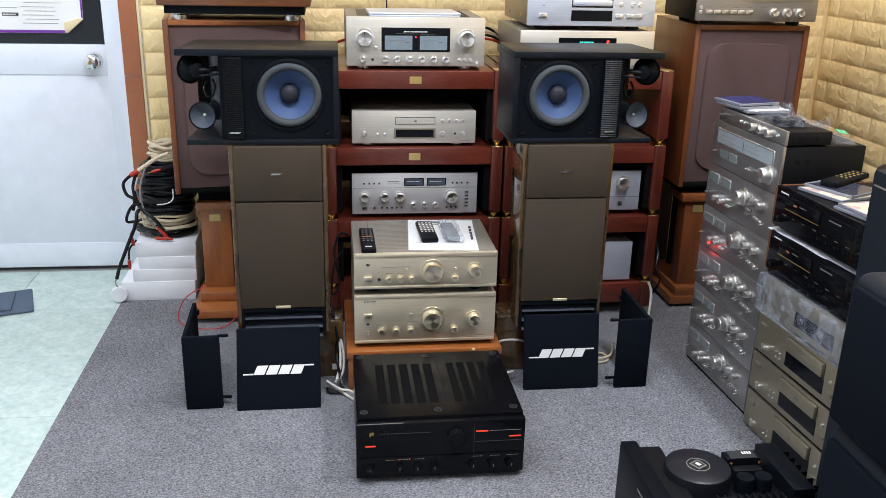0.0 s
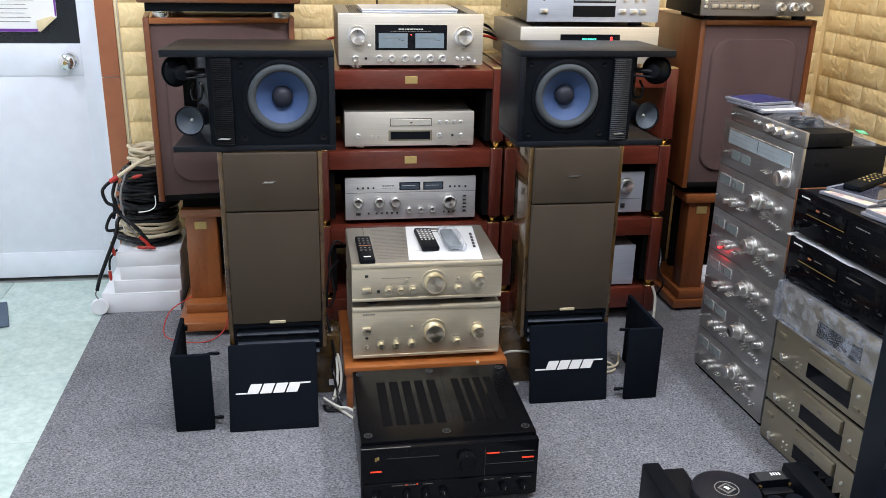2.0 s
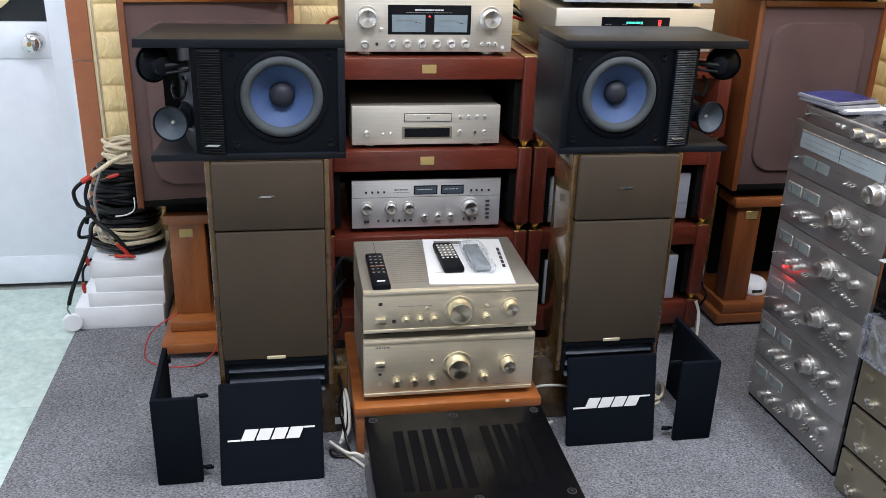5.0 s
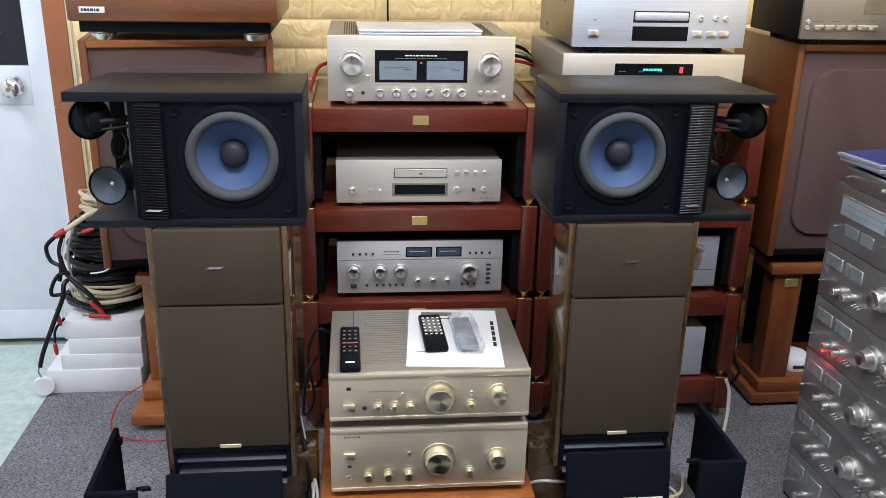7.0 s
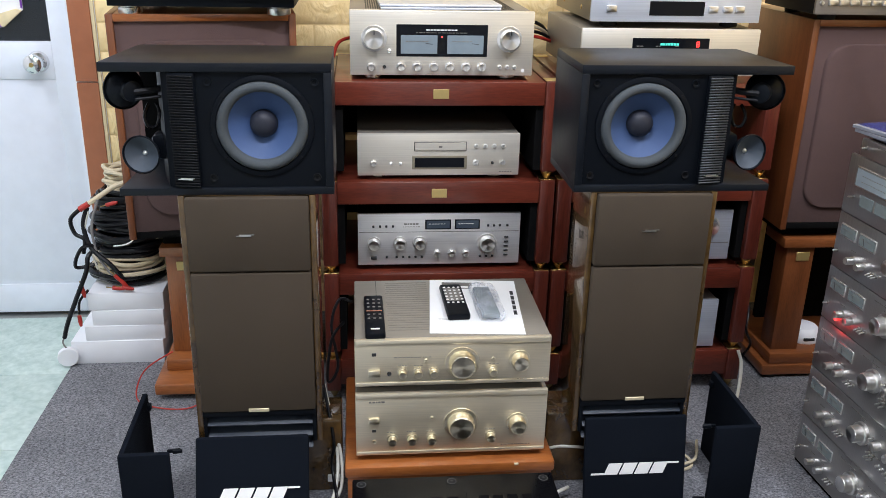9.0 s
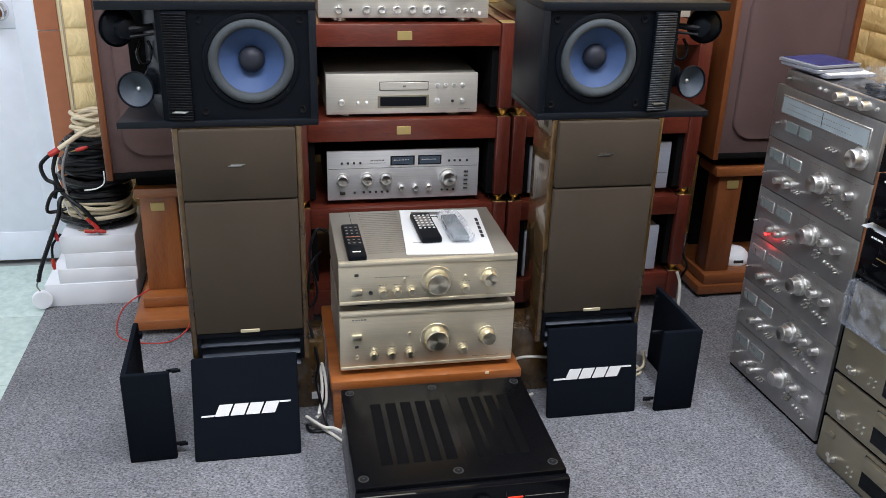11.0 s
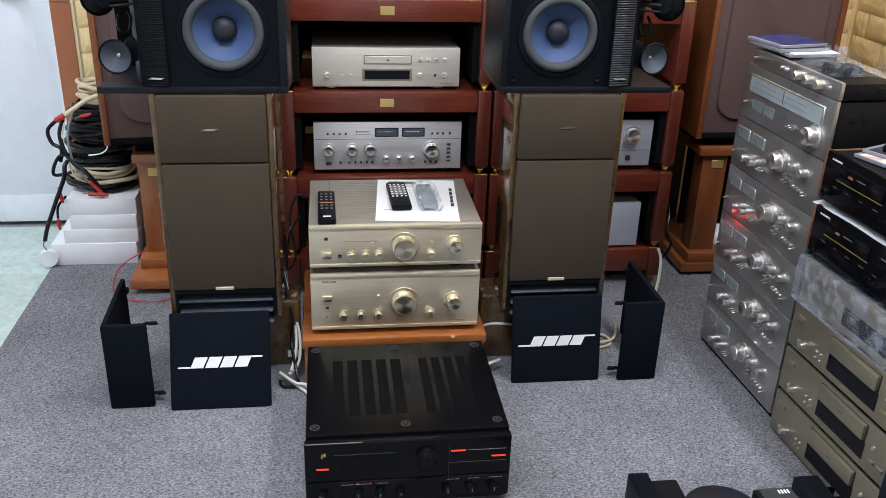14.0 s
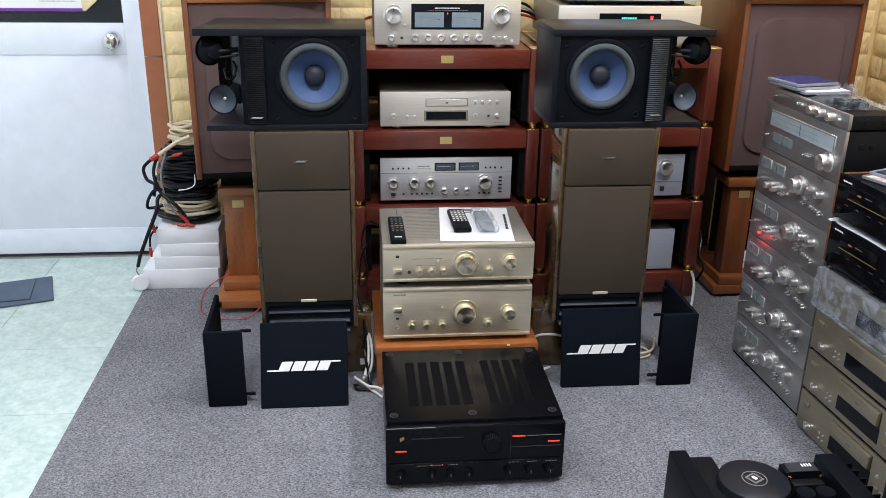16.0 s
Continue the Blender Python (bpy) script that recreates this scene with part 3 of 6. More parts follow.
for j in range(2):
    part("vent", merge(*[box(0.04 + 0.3 * j + 0.006 * i, 0.043 + 0.3 * j + 0.006 * i, 0.06, 0.34, 0.168, 0.1712, 0) for i in range(14)]), PRINT_DARK, lux)
lap = thing("flat_box", "thin silver flat case lying on the amplifier", "case", pose(0.13, 3.01, 1.079, 0, 0, 1.5))
part("lid", box(0, 0.31, 0, 0.20, 0.007, 0.014, 0.003), SILVER_BLUE, lap)
part("base", box(0.002, 0.308, 0.002, 0.198, 0, 0.0065, 0.002), SILVER_BLUE, lap)

cd = component("cd_player", "champagne disc player with a centre tray in the rack", "disc player", 0.428, 0.113, 0.36, pose(0.069, 2.985, 0.645), CHAMP_TOP, SILVER_WARM, foot=0.012, foot_mat=SPUN_GOLD)
tr = window(cd, 0.150, 0.284, 0.080, 0.101, SILVER_WARM, 0.004, "disc_tray")
part("tray_gap", box(0.148, 0.286, -0.0008, 0.001, 0.078, 0.103, 0), PRINT_DARK, cd)
bars(tr, 0.213, 0.090, 1, w=0.010, h=0.005, depth=0.0048)
fr = window(cd, 0.143, 0.288, 0.029, 0.065, CHAMP_CD, 0.002, "display_frame")
part("display", box(0.150, 0.281, -0.003, -0.0015, 0.034, 0.060, 0.0005, 1), WINDOW_BLACK, fr)
knob(cd, 0.042, 0.046, 0.0075, 0.01)
for u in (0.088, 0.112):
    knob(cd, u, 0.044, 0.0032, 0.004)
for u in (0.312, 0.336, 0.360, 0.384):
    knob(cd, u, 0.091, 0.0048, 0.005)
for u, r in ((0.312, 0.007), (0.384, 0.006)):
    knob(cd, u, 0.046, r, 0.006)
button(cd, 0.356, 0.046, 0.007, 0.007, PRINT_DARK)
bars(cd, 0.375, 0.022, 5, w=0.005, h=0.0016)

acc = component("integrated_amplifier", "silver amplifier with two meters and many knobs in the rack", "amplifier", 0.444, 0.148, 0.36, pose(0.067, 2.99, 0.385), BLACK_STEEL, SILVER, foot=0.016)
part("groove", box(0.004, 0.440, -0.0006, 0.001, 0.1105, 0.1120, 0), PRINT_GREY, acc)
for a, b in ((0.182, 0.253), (0.263, 0.332)):
    ww = window(acc, a, b, 0.118, 0.146, name="meter_window")
    part("meter", box(a + 0.004, b - 0.004, -0.0022, -0.001, 0.121, 0.143, 0, 1), METER_DARK, ww)
    bars(ww, a + 0.010, 0.134, 6, PRINT_WHITE, w=0.005, h=0.0014, depth=0.0028, name="scale")
for u in (0.042, 0.060, 0.077, 0.095, 0.355, 0.371, 0.387, 0.408):
    button(acc, u, 0.128, 0.006, 0.006, PRINT_DARK)
bars(acc, 0.125, 0.134, 5, w=0.006, h=0.004)
bars(acc, 0.122, 0.126, 7, w=0.005, h=0.0015)
for u in (0.043, 0.114, 0.168):
    knob(acc, u, 0.079, 0.0155, 0.02)
for u in (0.216, 0.256, 0.295):
    knob(acc, u, 0.049, 0.0088, 0.014)
knob(acc, 0.353, 0.077, 0.0215, 0.024)
for i in range(5):
    button(acc, 0.406, 0.094 - 0.013 * i, 0.012, 0.004, PRINT_DARK)
button(acc, 0.043, 0.038, 0.016, 0.008, PRINT_DARK, 0.007, "power_switch")
for u in (0.078, 0.105, 0.123, 0.140, 0.157, 0.174, 0.335, 0.352, 0.369):
    button(acc, u, 0.039, 0.006, 0.006, PRINT_DARK)

# power amplifier and plain silver unit in the other rack
pa = component("power_amplifier", "silver power amplifier with a round knob in the rack", "amplifier", 0.45, 0.147, 0.36, pose(0.664, 2.99, 0.385), BLACK_STEEL, SILVER_BLUE, foot=0.018)
part("groove", box(0.004, 0.446, -0.0006, 0.001, 0.068, 0.0695, 0), PRINT_GREY, pa)
knob(pa, 0.385, 0.118, 0.023, 0.022)
knob(pa, 0.060, 0.118, 0.023, 0.022)
button(pa, 0.378, 0.044, 0.014, 0.016, PRINT_DARK, 0.005, "power_switch")
window(pa, 0.14, 0.31, 0.090, 0.145, name="meter_window")
for i in range(5):
    button(pa, 0.12 + 0.04 * i, 0.044, 0.008, 0.008, PRINT_DARK)
su = component("silver_unit", "plain silver slab-fronted unit in the rack's lowest bay", "hi-fi unit", 0.44, 0.150, 0.34, pose(0.662, 2.975, 0.125), CHAMP_TOP, SILVER_BLUE, foot=0.008)

# two disc players on top of that rack
acd = component("cd_player", "silver disc player with a small lit display on the rack", "disc player", 0.463, 0.118, 0.42, pose(0.632, 2.945, 0.916), CHAMP_TOP, SILVER_WARM, foot=0.013, foot_mat=SPUN)
wd = window(acd, 0.131, 0.331, 0.076, 0.108)
bars(wd, 0.203, 0.093, 7, CYAN_LED, w=0.005, h=0.006, gap=0.001, depth=0.002, name="lit_segments")
part("lit_digit", merge(box(0.297, 0.299, -0.002, 0, 0.086, 0.1, 0), box(0.303, 0.305, -0.002, 0, 0.086, 0.1, 0), box(0.299, 0.303, -0.002, 0, 0.0915, 0.0935, 0), box(0.299, 0.303, -0.002, 0, 0.098, 0.1, 0), box(0.299, 0.303, -0.002, 0, 0.086, 0.088, 0)), RED_LED, wd, "red lit digit")
for i in range(3):
    bars(wd, 0.142 + 0.05 * i, 0.088, 2, PRINT_GREY, depth=0.002)
ucd = component("cd_player", "silver disc player with a wide tray stacked on another player", "disc player", 0.440, 0.150, 0.40, pose(0.655, 2.965, 1.047), CHAMP_CD, SILVER_BLUE, foot=0.014)
part("tray_gap", box(0.150, 0.292, -0.0008, 0.001, 0.074, 0.102, 0), PRINT_DARK, ucd)
tr = part("disc_tray", box(0.153, 0.289, -0.006, 0.004, 0.079, 0.099, 0.004), SILVER_BLUE, ucd)
window(ucd, 0.150, 0.292, 0.030, 0.065)
button(ucd, 0.052, 0.046, 0.026, 0.016, SPUN, 0.005, "power_switch")
bars(ucd, 0.05, 0.080, 1)
for u in (0.322, 0.361, 0.387):
    knob(ucd, u, 0.085, 0.0058, 0.006)
for u in (0.315, 0.353, 0.384):
    button(ucd, u, 0.047, 0.024, 0.015, SPUN, 0.005)
for y in (0.10, 0.30):
    for zz in (0.04, 0.12):
        part("screw", lathe([(0, 0), (0.006, 0), (0.005, 0.002), (0, 0.003)], (0.0, y, zz), "-x", 12), BRASS, ucd)


# ---- large wooden loudspeakers on stands ----
def big_speaker(x0, x1, y0, z0, z1, turn, label):
    w, h, d = x1 - x0, z1 - z0, 0.40
    t = thing("floor_speaker", label, "loudspeaker", pose(x0, y0, z0, 0, 0, turn), "large wooden loudspeakers")
    e = 0.018
    part("side_panel", box(0, e, 0, d, 0, h, 0.002), CABINET_Z, t)
    part("side_panel", box(w - e, w, 0, d, 0, h, 0.002), CABINET_Z, t)
    part("top_panel", box(e, w - e, 0, d, h - e, h, 0.002), CHERRY, t)
    # black in place of veneer: the shadow under the cabinet is in its colour
    part("shaded_bottom_panel", box(e, w - e, 0.006, d, 0, e, 0.002), BLACK_BACK, t)
    part("back_panel", box(e, w - e, d - 0.015, d - 0.002, e, h - e, 0), BLACK_BACK, t)
    g = part("grille", box(e, w - e, 0.010, 0.026, e, h - e, 0.002), MAUVE, t, "brownish mauve stretched cloth")
    # the cloth bulges in a rounded panel
    outline = []
    a, b, r = w / 2 - e - 0.034, h / 2 - e - 0.046, 0.062
    for cx, cz, s in ((a - r, b - r, 0), (-a + r, b - r, 90), (-a + r, -b + r, 180), (a - r, -b + r, 270)):
        for k in range(7):
            q = radians(s + 15 * k)
            outline.append((cx + r * math.cos(q), cz + r * math.sin(q)))
    bm = bmesh.new()
    rings = []
    for f, dep in ((1.0, 0.012), (0.985, 0.006), (0.955, 0.002), (0.90, 0.0)):
        rings.append([bm.verts.new((w / 2 + x * (1 - (1 - f) * 0.5 / max(a, 0.01) * 0.16), dep, h / 2 + zq * (1 - (1 - f) * 0.1))) for x, zq in outline])
    for A, B in zip(rings, rings[1:]):
        for i in range(len(A)):
            j = (i + 1) % len(A)
            bm.faces.new((A[i], A[j], B[j], B[i]))
    bm.faces.new(rings[-1])
    bmesh.ops.recalc_face_normals(bm, faces=bm.faces[:])
    part("grille_panel", bm, MAUVE, g)
    return t


big_speaker(-0.536, -0.078, 3.0, 0.478, 1.062, 7, "large wooden loudspeaker with brownish cloth front on a cherry stand")
big_speaker(1.272, 1.694, 3.02, 0.478, 1.066, 0, "large wooden loudspeaker with brownish cloth front on a stepped stand")


def speaker_stand(x0, x1, y0, z1, lip, upright, reach, z_lo, boards, posts, label):
    """Two uprights on a stepped base; the lowest board reaches forward and stands on low feet."""
    t = thing("speaker_stand", label, "speaker stand", pose(x0, y0, 0), "wooden speaker stands")
    w = x1 - x0
    part("top_board", box(-lip, w + lip, -0.004, 0.12, z1 - 0.030, z1, 0.004), boards, t)
    for a, b in ((0.0, upright), (w - upright, w)):
        part("upright", box(a, b, 0.012, 0.085, z_lo + 0.070, z1 - 0.030, 0.003), posts, t)
    # black panel added to keep the space behind the uprights dark
    part("rear_panel", box(0.05, w - 0.05, 0.24, 0.26, z_lo + 0.070, z1, 0.002), BLACK_BACK, t)
    part("base_step", box(-0.014, w + 0.014, -0.014 - reach * 0.25, 0.30, z_lo + 0.034, z_lo + 0.070, 0.005), boards, t)
    part("base_board", box(-0.034, w + 0.034, -0.016 - reach, 0.31, z_lo, z_lo + 0.034, 0.006), boards, t)
    for x in (0.0, w):
        for y in (0.0, 0.27):
            part("foot", lathe([(0, 0), (0.018, 0), (0.019, 0.002), (0.019, z_lo + 0.001), (0, z_lo + 0.001)], (x, y, 0), "z", 16), RUBBER, t)
    part("badge", box(0.030, 0.070, 0.009, 0.0125, z1 - 0.075, z1 - 0.048, 0.001, 1), GOLD_PLATE, t, "small gold badge")
    return t


speaker_stand(-0.475, -0.12, 3.10, 0.420, 0.012, 0.105, 0.106, 0.018, CHERRY, CHERRY_Z, "cherry wood stand carrying a large loudspeaker")
# this stand's shade is put into its darker woods
speaker_stand(1.318, 1.66, 3.030, 0.448, 0.020, 0.084, 0.006, 0.010, SHADED_CHERRY, CABINET_Z, "cherry wood stand with a stepped base, coloured as in shade")
for x, y, z0, z1 in ((-0.33, 3.125, 0.420, 0.478), (1.45, 3.065, 0.448, 0.478)):
    p = tagged(part("support_block", box(x - 0.15, x + 0.17, y, y + 0.22, z0, z1, 0.003), BLACK_BACK), "black block between stand and loudspeaker", "block")

# turntable on the left-hand loudspeaker
tt = thing("turntable", "brown turntable plinth on silver feet atop the loudspeaker", "turntable", pose(-0.546, 2.975, 1.062))
part("plinth", box(0, 0.486, 0, 0.40, 0.046, 0.13, 0.006), WALNUT, tt)
part("underside", box(0.02, 0.466, 0.02, 0.38, 0.020, 0.047, 0.002), BLACK_PLASTIC, tt)
for x in (0.065, 0.425):
    for y in (0.06, 0.34):
        f = part("foot", lathe([(0, 0), (0.027, 0), (0.029, 0.003), (0.029, 0.015), (0.026, 0.017), (0.026, 0.031), (0, 0.031)], (x, y, 0), "z", 24), SPUN, tt, "silver ribbed foot")
part("badge", box(0.030, 0.088, -0.002, 0.001, 0.066, 0.080, 0.0006, 1), PRINT_WHITE, tt, "small white badge")
bars(tt, 0.035, 0.073, 6, PRINT_DARK, w=0.005, h=0.006, depth=0.0028)
part("platter", lathe([(0, 0.13), (0.15, 0.13), (0.152, 0.133), (0.152, 0.148), (0.148, 0.15), (0, 0.15)], (0.21, 0.2, 0), "z", 48), BLACK_PLASTIC, tt)

# cassette deck on the other loudspeaker
dk = component("tape_deck", "silver tape deck with three knobs atop the loudspeaker", "tape deck", 0.44, 0.115, 0.30, pose(1.250, 2.985, 1.066), BLACK_STEEL, DECK_FACE, foot=0.016)
for i in range(6):
    button(dk, 0.045 + 0.029 * i, 0.046, 0.024, 0.013, SPUN, 0.006)
for u in (0.281, 0.328, 0.376):
    knob(dk, u, 0.046, 0.013, 0.018)
for i in range(5):
    bars(dk, 0.03 + 0.05 * i, 0.062, 3, w=0.006)
window(dk, 0.16, 0.42, 0.080, 0.12, CHAMP_CD, name="tape_window")
for x, zz in ((0.015, 0.06), (0.015, 0.045)):
    knob(dk, x, zz, 0.005, 0.006)


# ---- column loudspeakers ----
def column(x0, side_shift, label):
    w = 0.272
    t = thing("column_speaker", label, "loudspeaker", pose(x0, 2.45, 0), "brown column loudspeakers")
    # body of burl veneer: side profile with a slanted underside
    flip = Matrix(((0, 0, 1, 0), (1, 0, 0, 0), (0, 1, 0, 0), (0, 0, 0, 1)))
    side = [(0.004, 0.195), (0.004, 0.772), (0.145, 0.772), (0.145, 0.27), (0.09, 0.195)]
    core = [(0.012, 0.282), (0.012, 0.771), (0.142, 0.771), (0.142, 0.27), (0.088, 0.197), (0.072, 0.197), (0.072, 0.282)]
    part("body", turned(prism(core, 0.0135, w - 0.0135), flip), BLACK_BACK, t)
    part("top_panel", box(0.0132, w - 0.0132, 0.004, 0.145, 0.7715, 0.7722, 0), BURL, t)
    for a in (0.0, w - 0.013):
        part("side_panel", turned(prism(side, a, a + 0.013, 0.002), flip), BURL, t, "dark burl walnut veneer")
    bb = part("base_box", box(0.02 + min(0, side_shift), w - 0.02 + max(0, side_shift), 0.085, 0.195, 0.0, 0.195, 0.006), BURL, t, "dark brown lacquered base box")
    if side_shift > 0:
        part("sticker", box(w + 0.004, w + 0.034, 0.0835, 0.0853, 0.026, 0.046, 0), PAPER, bb, "small white sticker")
    gu = part("grille", box(0.0135, w - 0.0135, -0.010, 0.011, 0.6115, 0.770, 0.005), TAUPE, t, "brown knitted cloth")
    gl = part("grille", box(0.0135, w - 0.0135, -0.010, 0.011, 0.282, 0.6085, 0.005), TAUPE, t, "brown knitted cloth")
    lg = [box(-0.012, 0.012, -0.0015, 0, -0.0022, 0.0022, 0)] + [box(-0.018, -0.012, -0.0015, 0, -0.0022, -0.001, 0), box(0.012, 0.018, -0.0015, 0, 0.001, 0.0022, 0)]
    part("badge", turned(merge(*lg), pose(w / 2 - 0.006, -0.0105, 0.692)), SPUN, gu, "small silver badge")
    part("badge", box(w / 2 - 0.022, w / 2 + 0.022, -0.013, -0.009, 0.283, 0.291, 0.001, 1), CREAM_BADGE, gl, "small gold badge")
    # louvred black foot
    part("louvre_frame", merge(box(0.0135, 0.022, 0.0, 0.06, 0.197, 0.280, 0.001), box(w - 0.022, w - 0.0135, 0.0, 0.06, 0.197, 0.280, 0.001), box(0.022, w - 0.022, 0.058, 0.068, 0.197, 0.280, 0.001), box(0.0135, w - 0.0135, -0.006, 0.010, 0.268, 0.281, 0.002)), BLACK_PLASTIC, t)
    for i in range(3):
        fin = turned(box(0.022, w - 0.022, -0.029, 0.026, -0.002, 0.002, 0.001), pose(0, 0.022, 0.257 - 0.031 * i, 24))
        part("louvre", fin, LOUVRE_BLACK, t)
    return t


column(-0.288, 0.06, "tall brown cloth-fronted column loudspeaker with burl veneer sides")
column(0.552, -0.06, "tall brown cloth-fronted column loudspeaker with burl veneer sides")


# ---- black bookshelf loudspeakers with open tweeter bays ----
def cone(parent, name, at, axis, r, mat, depth=0.4, cap=CAP_DARK, rim=BLACK_PLASTIC, cap_r=0.28):
    d = part(name, lathe([(r * 1.02, 0.0), (r * 1.02, 0.004), (r * 0.97, 0.005), (r * 0.92, 0.001)], at, axis, 40), rim, parent)
    part("cone", lathe([(r * 0.92, 0.001), (r * 0.7, -r * depth * 0.35), (r * cap_r, -r * depth)], at, axis, 40), mat, d)
    part("dust_cap", lathe([(r * cap_r, -r * depth), (r * cap_r * 0.8, -r * depth + r * cap_r * 0.45), (r * cap_r * 0.4, -r * depth + r * cap_r * 0.68), (0, -r * depth + r * cap_r * 0.75)], at, axis, 24), cap, d)
    return d


def bookshelf(m, mirror, label):
    """Local: x runs from the outer bay edge (0) to the inner edge (0.436), face along -y."""
    t = thing("bookshelf_speaker", label, "loudspeaker", m, "black bookshelf loudspeakers")
    s = -1 if mirror else 1
    W, H, D = 0.436, 0.262, 0.235

    def fx(bm):
        if mirror:
            bm.transform(Matrix.Translation((W, 0, 0)) @ Matrix.Diagonal((-1, 1, 1, 1)))
            bmesh.ops.reverse_faces(bm, faces=bm.faces[:])
        return bm

    top = [(0.0, 0.0), (W, 0.0), (W, D), (0.025, D)]
    part("top_board", fx(prism(top, H - 0.018, H, 0.0015)), BLACK_VINYL, t, "black ash vinyl board")
    part("bottom_board", fx(prism([(0.016, 0.0), (W, 0), (W, D), (0.030, D)], 0, 0.015, 0.0015)), BLACK_VINYL, t)
    part("side_board", fx(box(W - 0.016, W, 0.0, D, 0.015, H - 0.018, 0.0015)), BLACK_VINYL, t)
    part("back_board", fx(box(0.024, W - 0.016, D - 0.012, D - 0.001, 0.015, H - 0.018, 0)), BLACK_BACK, t)
    # baffle with a round cut-out behind the woofer
    wx, wz, wr = 0.300, 0.1385, 0.090
    bm = bmesh.new()
    n = 48
    x0, x1, z0, z1, yb = 0.118, W - 0.016, 0.015, H - 0.018, 0.007
    inner, outer = [], []
    for i in range(n):
        a = 2 * math.pi * i / n
        c, q = math.cos(a), math.sin(a)
        inner.append(bm.verts.new((wx + wr * 0.98 * c, yb, wz + wr * 0.98 * q)))
        k = min((x1 - wx) / c if c > 1e-6 else 9, (x0 - wx) / c if c < -1e-6 else 9, (z1 - wz) / q if q > 1e-6 else 9, (z0 - wz) / q if q < -1e-6 else 9)
        outer.append(bm.verts.new((wx + k * c, yb, wz + k * q)))
    for i in range(n):
        j = (i + 1) % n
        bm.faces.new((inner[i], inner[j], outer[j], outer[i]))
    for cx, cz in ((x0, z0), (x1, z0), (x1, z1), (x0, z1)):
        best = sorted(range(n), key=lambda i: (outer[i].co.x - cx) ** 2 + (outer[i].co.z - cz) ** 2)[:2]
        v = bm.verts.new((cx, yb, cz))
        bm.faces.new((v, outer[best[0]], outer[best[1]]))
    for f in bm.faces:
        f.normal_update()
        if f.normal.y > 0:
            f.normal_flip()
    bmesh.ops.solidify(bm, geom=bm.faces[:], thickness=0.004)
    part("baffle", fx(bm), BLACK_PLASTIC, t)
    # woofer
    wf = part("woofer", fx(lathe([(wr * 1.12, 0), (wr * 1.11, 0.004), (wr * 1.04, 0.006), (wr, 0.006), (wr * 0.985, 0.001)], (wx, yb, wz), "-y", 56)), BLACK_PLASTIC, t)
    prof = [(wr * 0.99, 0.002)]
    for i in range(9):
        a = math.pi * i / 8
        prof.append((wr * (0.868 + 0.112 * math.cos(a)), 0.002 + 0.011 * math.sin(a)))
    prof.append((wr * 0.745, -0.004))
    part("surround", fx(lathe(prof, (wx, yb, wz), "-y", 56)), FOAM_GREY, wf, "grey foam ring")
    part("cone", fx(lathe([(wr * 0.755, -0.003), (wr * 0.6, -0.013), (wr * 0.42, -0.022), (wr * 0.30, -0.028)], (wx, yb, wz), "-y", 56)), CONE_BLUE, wf, "blue woven cone")
    part("dust_cap", fx(lathe([(wr * 0.31, -0.028), (wr * 0.29, -0.017), (wr * 0.24, -0.010), (wr * 0.16, -0.0055), (wr * 0.08, -0.0035), (0, -0.003)], (wx, yb, wz), "-y", 32)), CAP_DARK, wf)
    for a in (40, 140, 220, 320):
        part("screw", fx(lathe([(0, 0), (0.0035, 0), (0.003, 0.002), (0, 0.0025)], (wx + wr * 1.06 * math.cos(radians(a)), yb - 0.005, wz + wr * 1.06 * math.sin(radians(a))), "-y", 10)), BLACK_STEEL, wf)
    for gx, gz in ((0.200, 0.035), (W - 0.033, 0.035), (0.200, H - 0.037), (W - 0.033, H - 0.037)):
        part("grille_socket", fx(lathe([(0.0, 0.0005), (0.0042, 0.0005), (0.0045, 0.003), (0.0075, 0.004), (0.008, 0.0)], (gx, yb, gz), "-y", 16)), BLACK_STEEL if gz < 0.1 else BLACK_PLASTIC, t)
    # ribbed deflector column
    dm = pose(0.150, -0.002, 0, 0, 0, -10)
    col = part("deflector", fx(turned(box(-0.026, 0.026, 0.0, 0.010, 0.016, H - 0.020, 0.003), dm)), BLACK_PLASTIC, t, "ribbed black column")
    ribs = [turned(box(-0.025, 0.025, -0.0035, 0.001, 0.0195 + 0.0054 * i, 0.0222 + 0.0054 * i, 0.0008, 1), dm) for i in range(41)]
    part("ribs", fx(merge(*ribs)), BLACK_STEEL if not mirror else BLACK_RIB, col)
    part("badge", fx(turned(merge(box(-0.012, 0.012, -0.006, -0.003, 0.034, 0.038, 0), box(-0.017, -0.012, -0.006, -0.003, 0.034, 0.0355, 0), box(0.012, 0.016, -0.006, -0.003, 0.0365, 0.038, 0)), dm)), SPUN, col)
    # open bay with two tweeters
    part("bay_wall", fx(prism([(0.112, 0.014), (0.131, 0.014), (0.131, 0.15), (0.100, D - 0.012), (0.060, D - 0.0125), (0.088, 0.090)], 0.015, H - 0.018)), BLACK_PLASTIC, t)
    lo = cone(t, "tweeter", (0.0, 0.0, 0.0), "z", 0.0375, PAPER_CONE, 0.45, SPUN, BLACK_PLASTIC, 0.14)
    up = cone(t, "tweeter", (0.0, 0.0, 0.0), "z", 0.040, BLACK_PLASTIC, 0.45, SPUN, BLACK_PLASTIC, 0.14)
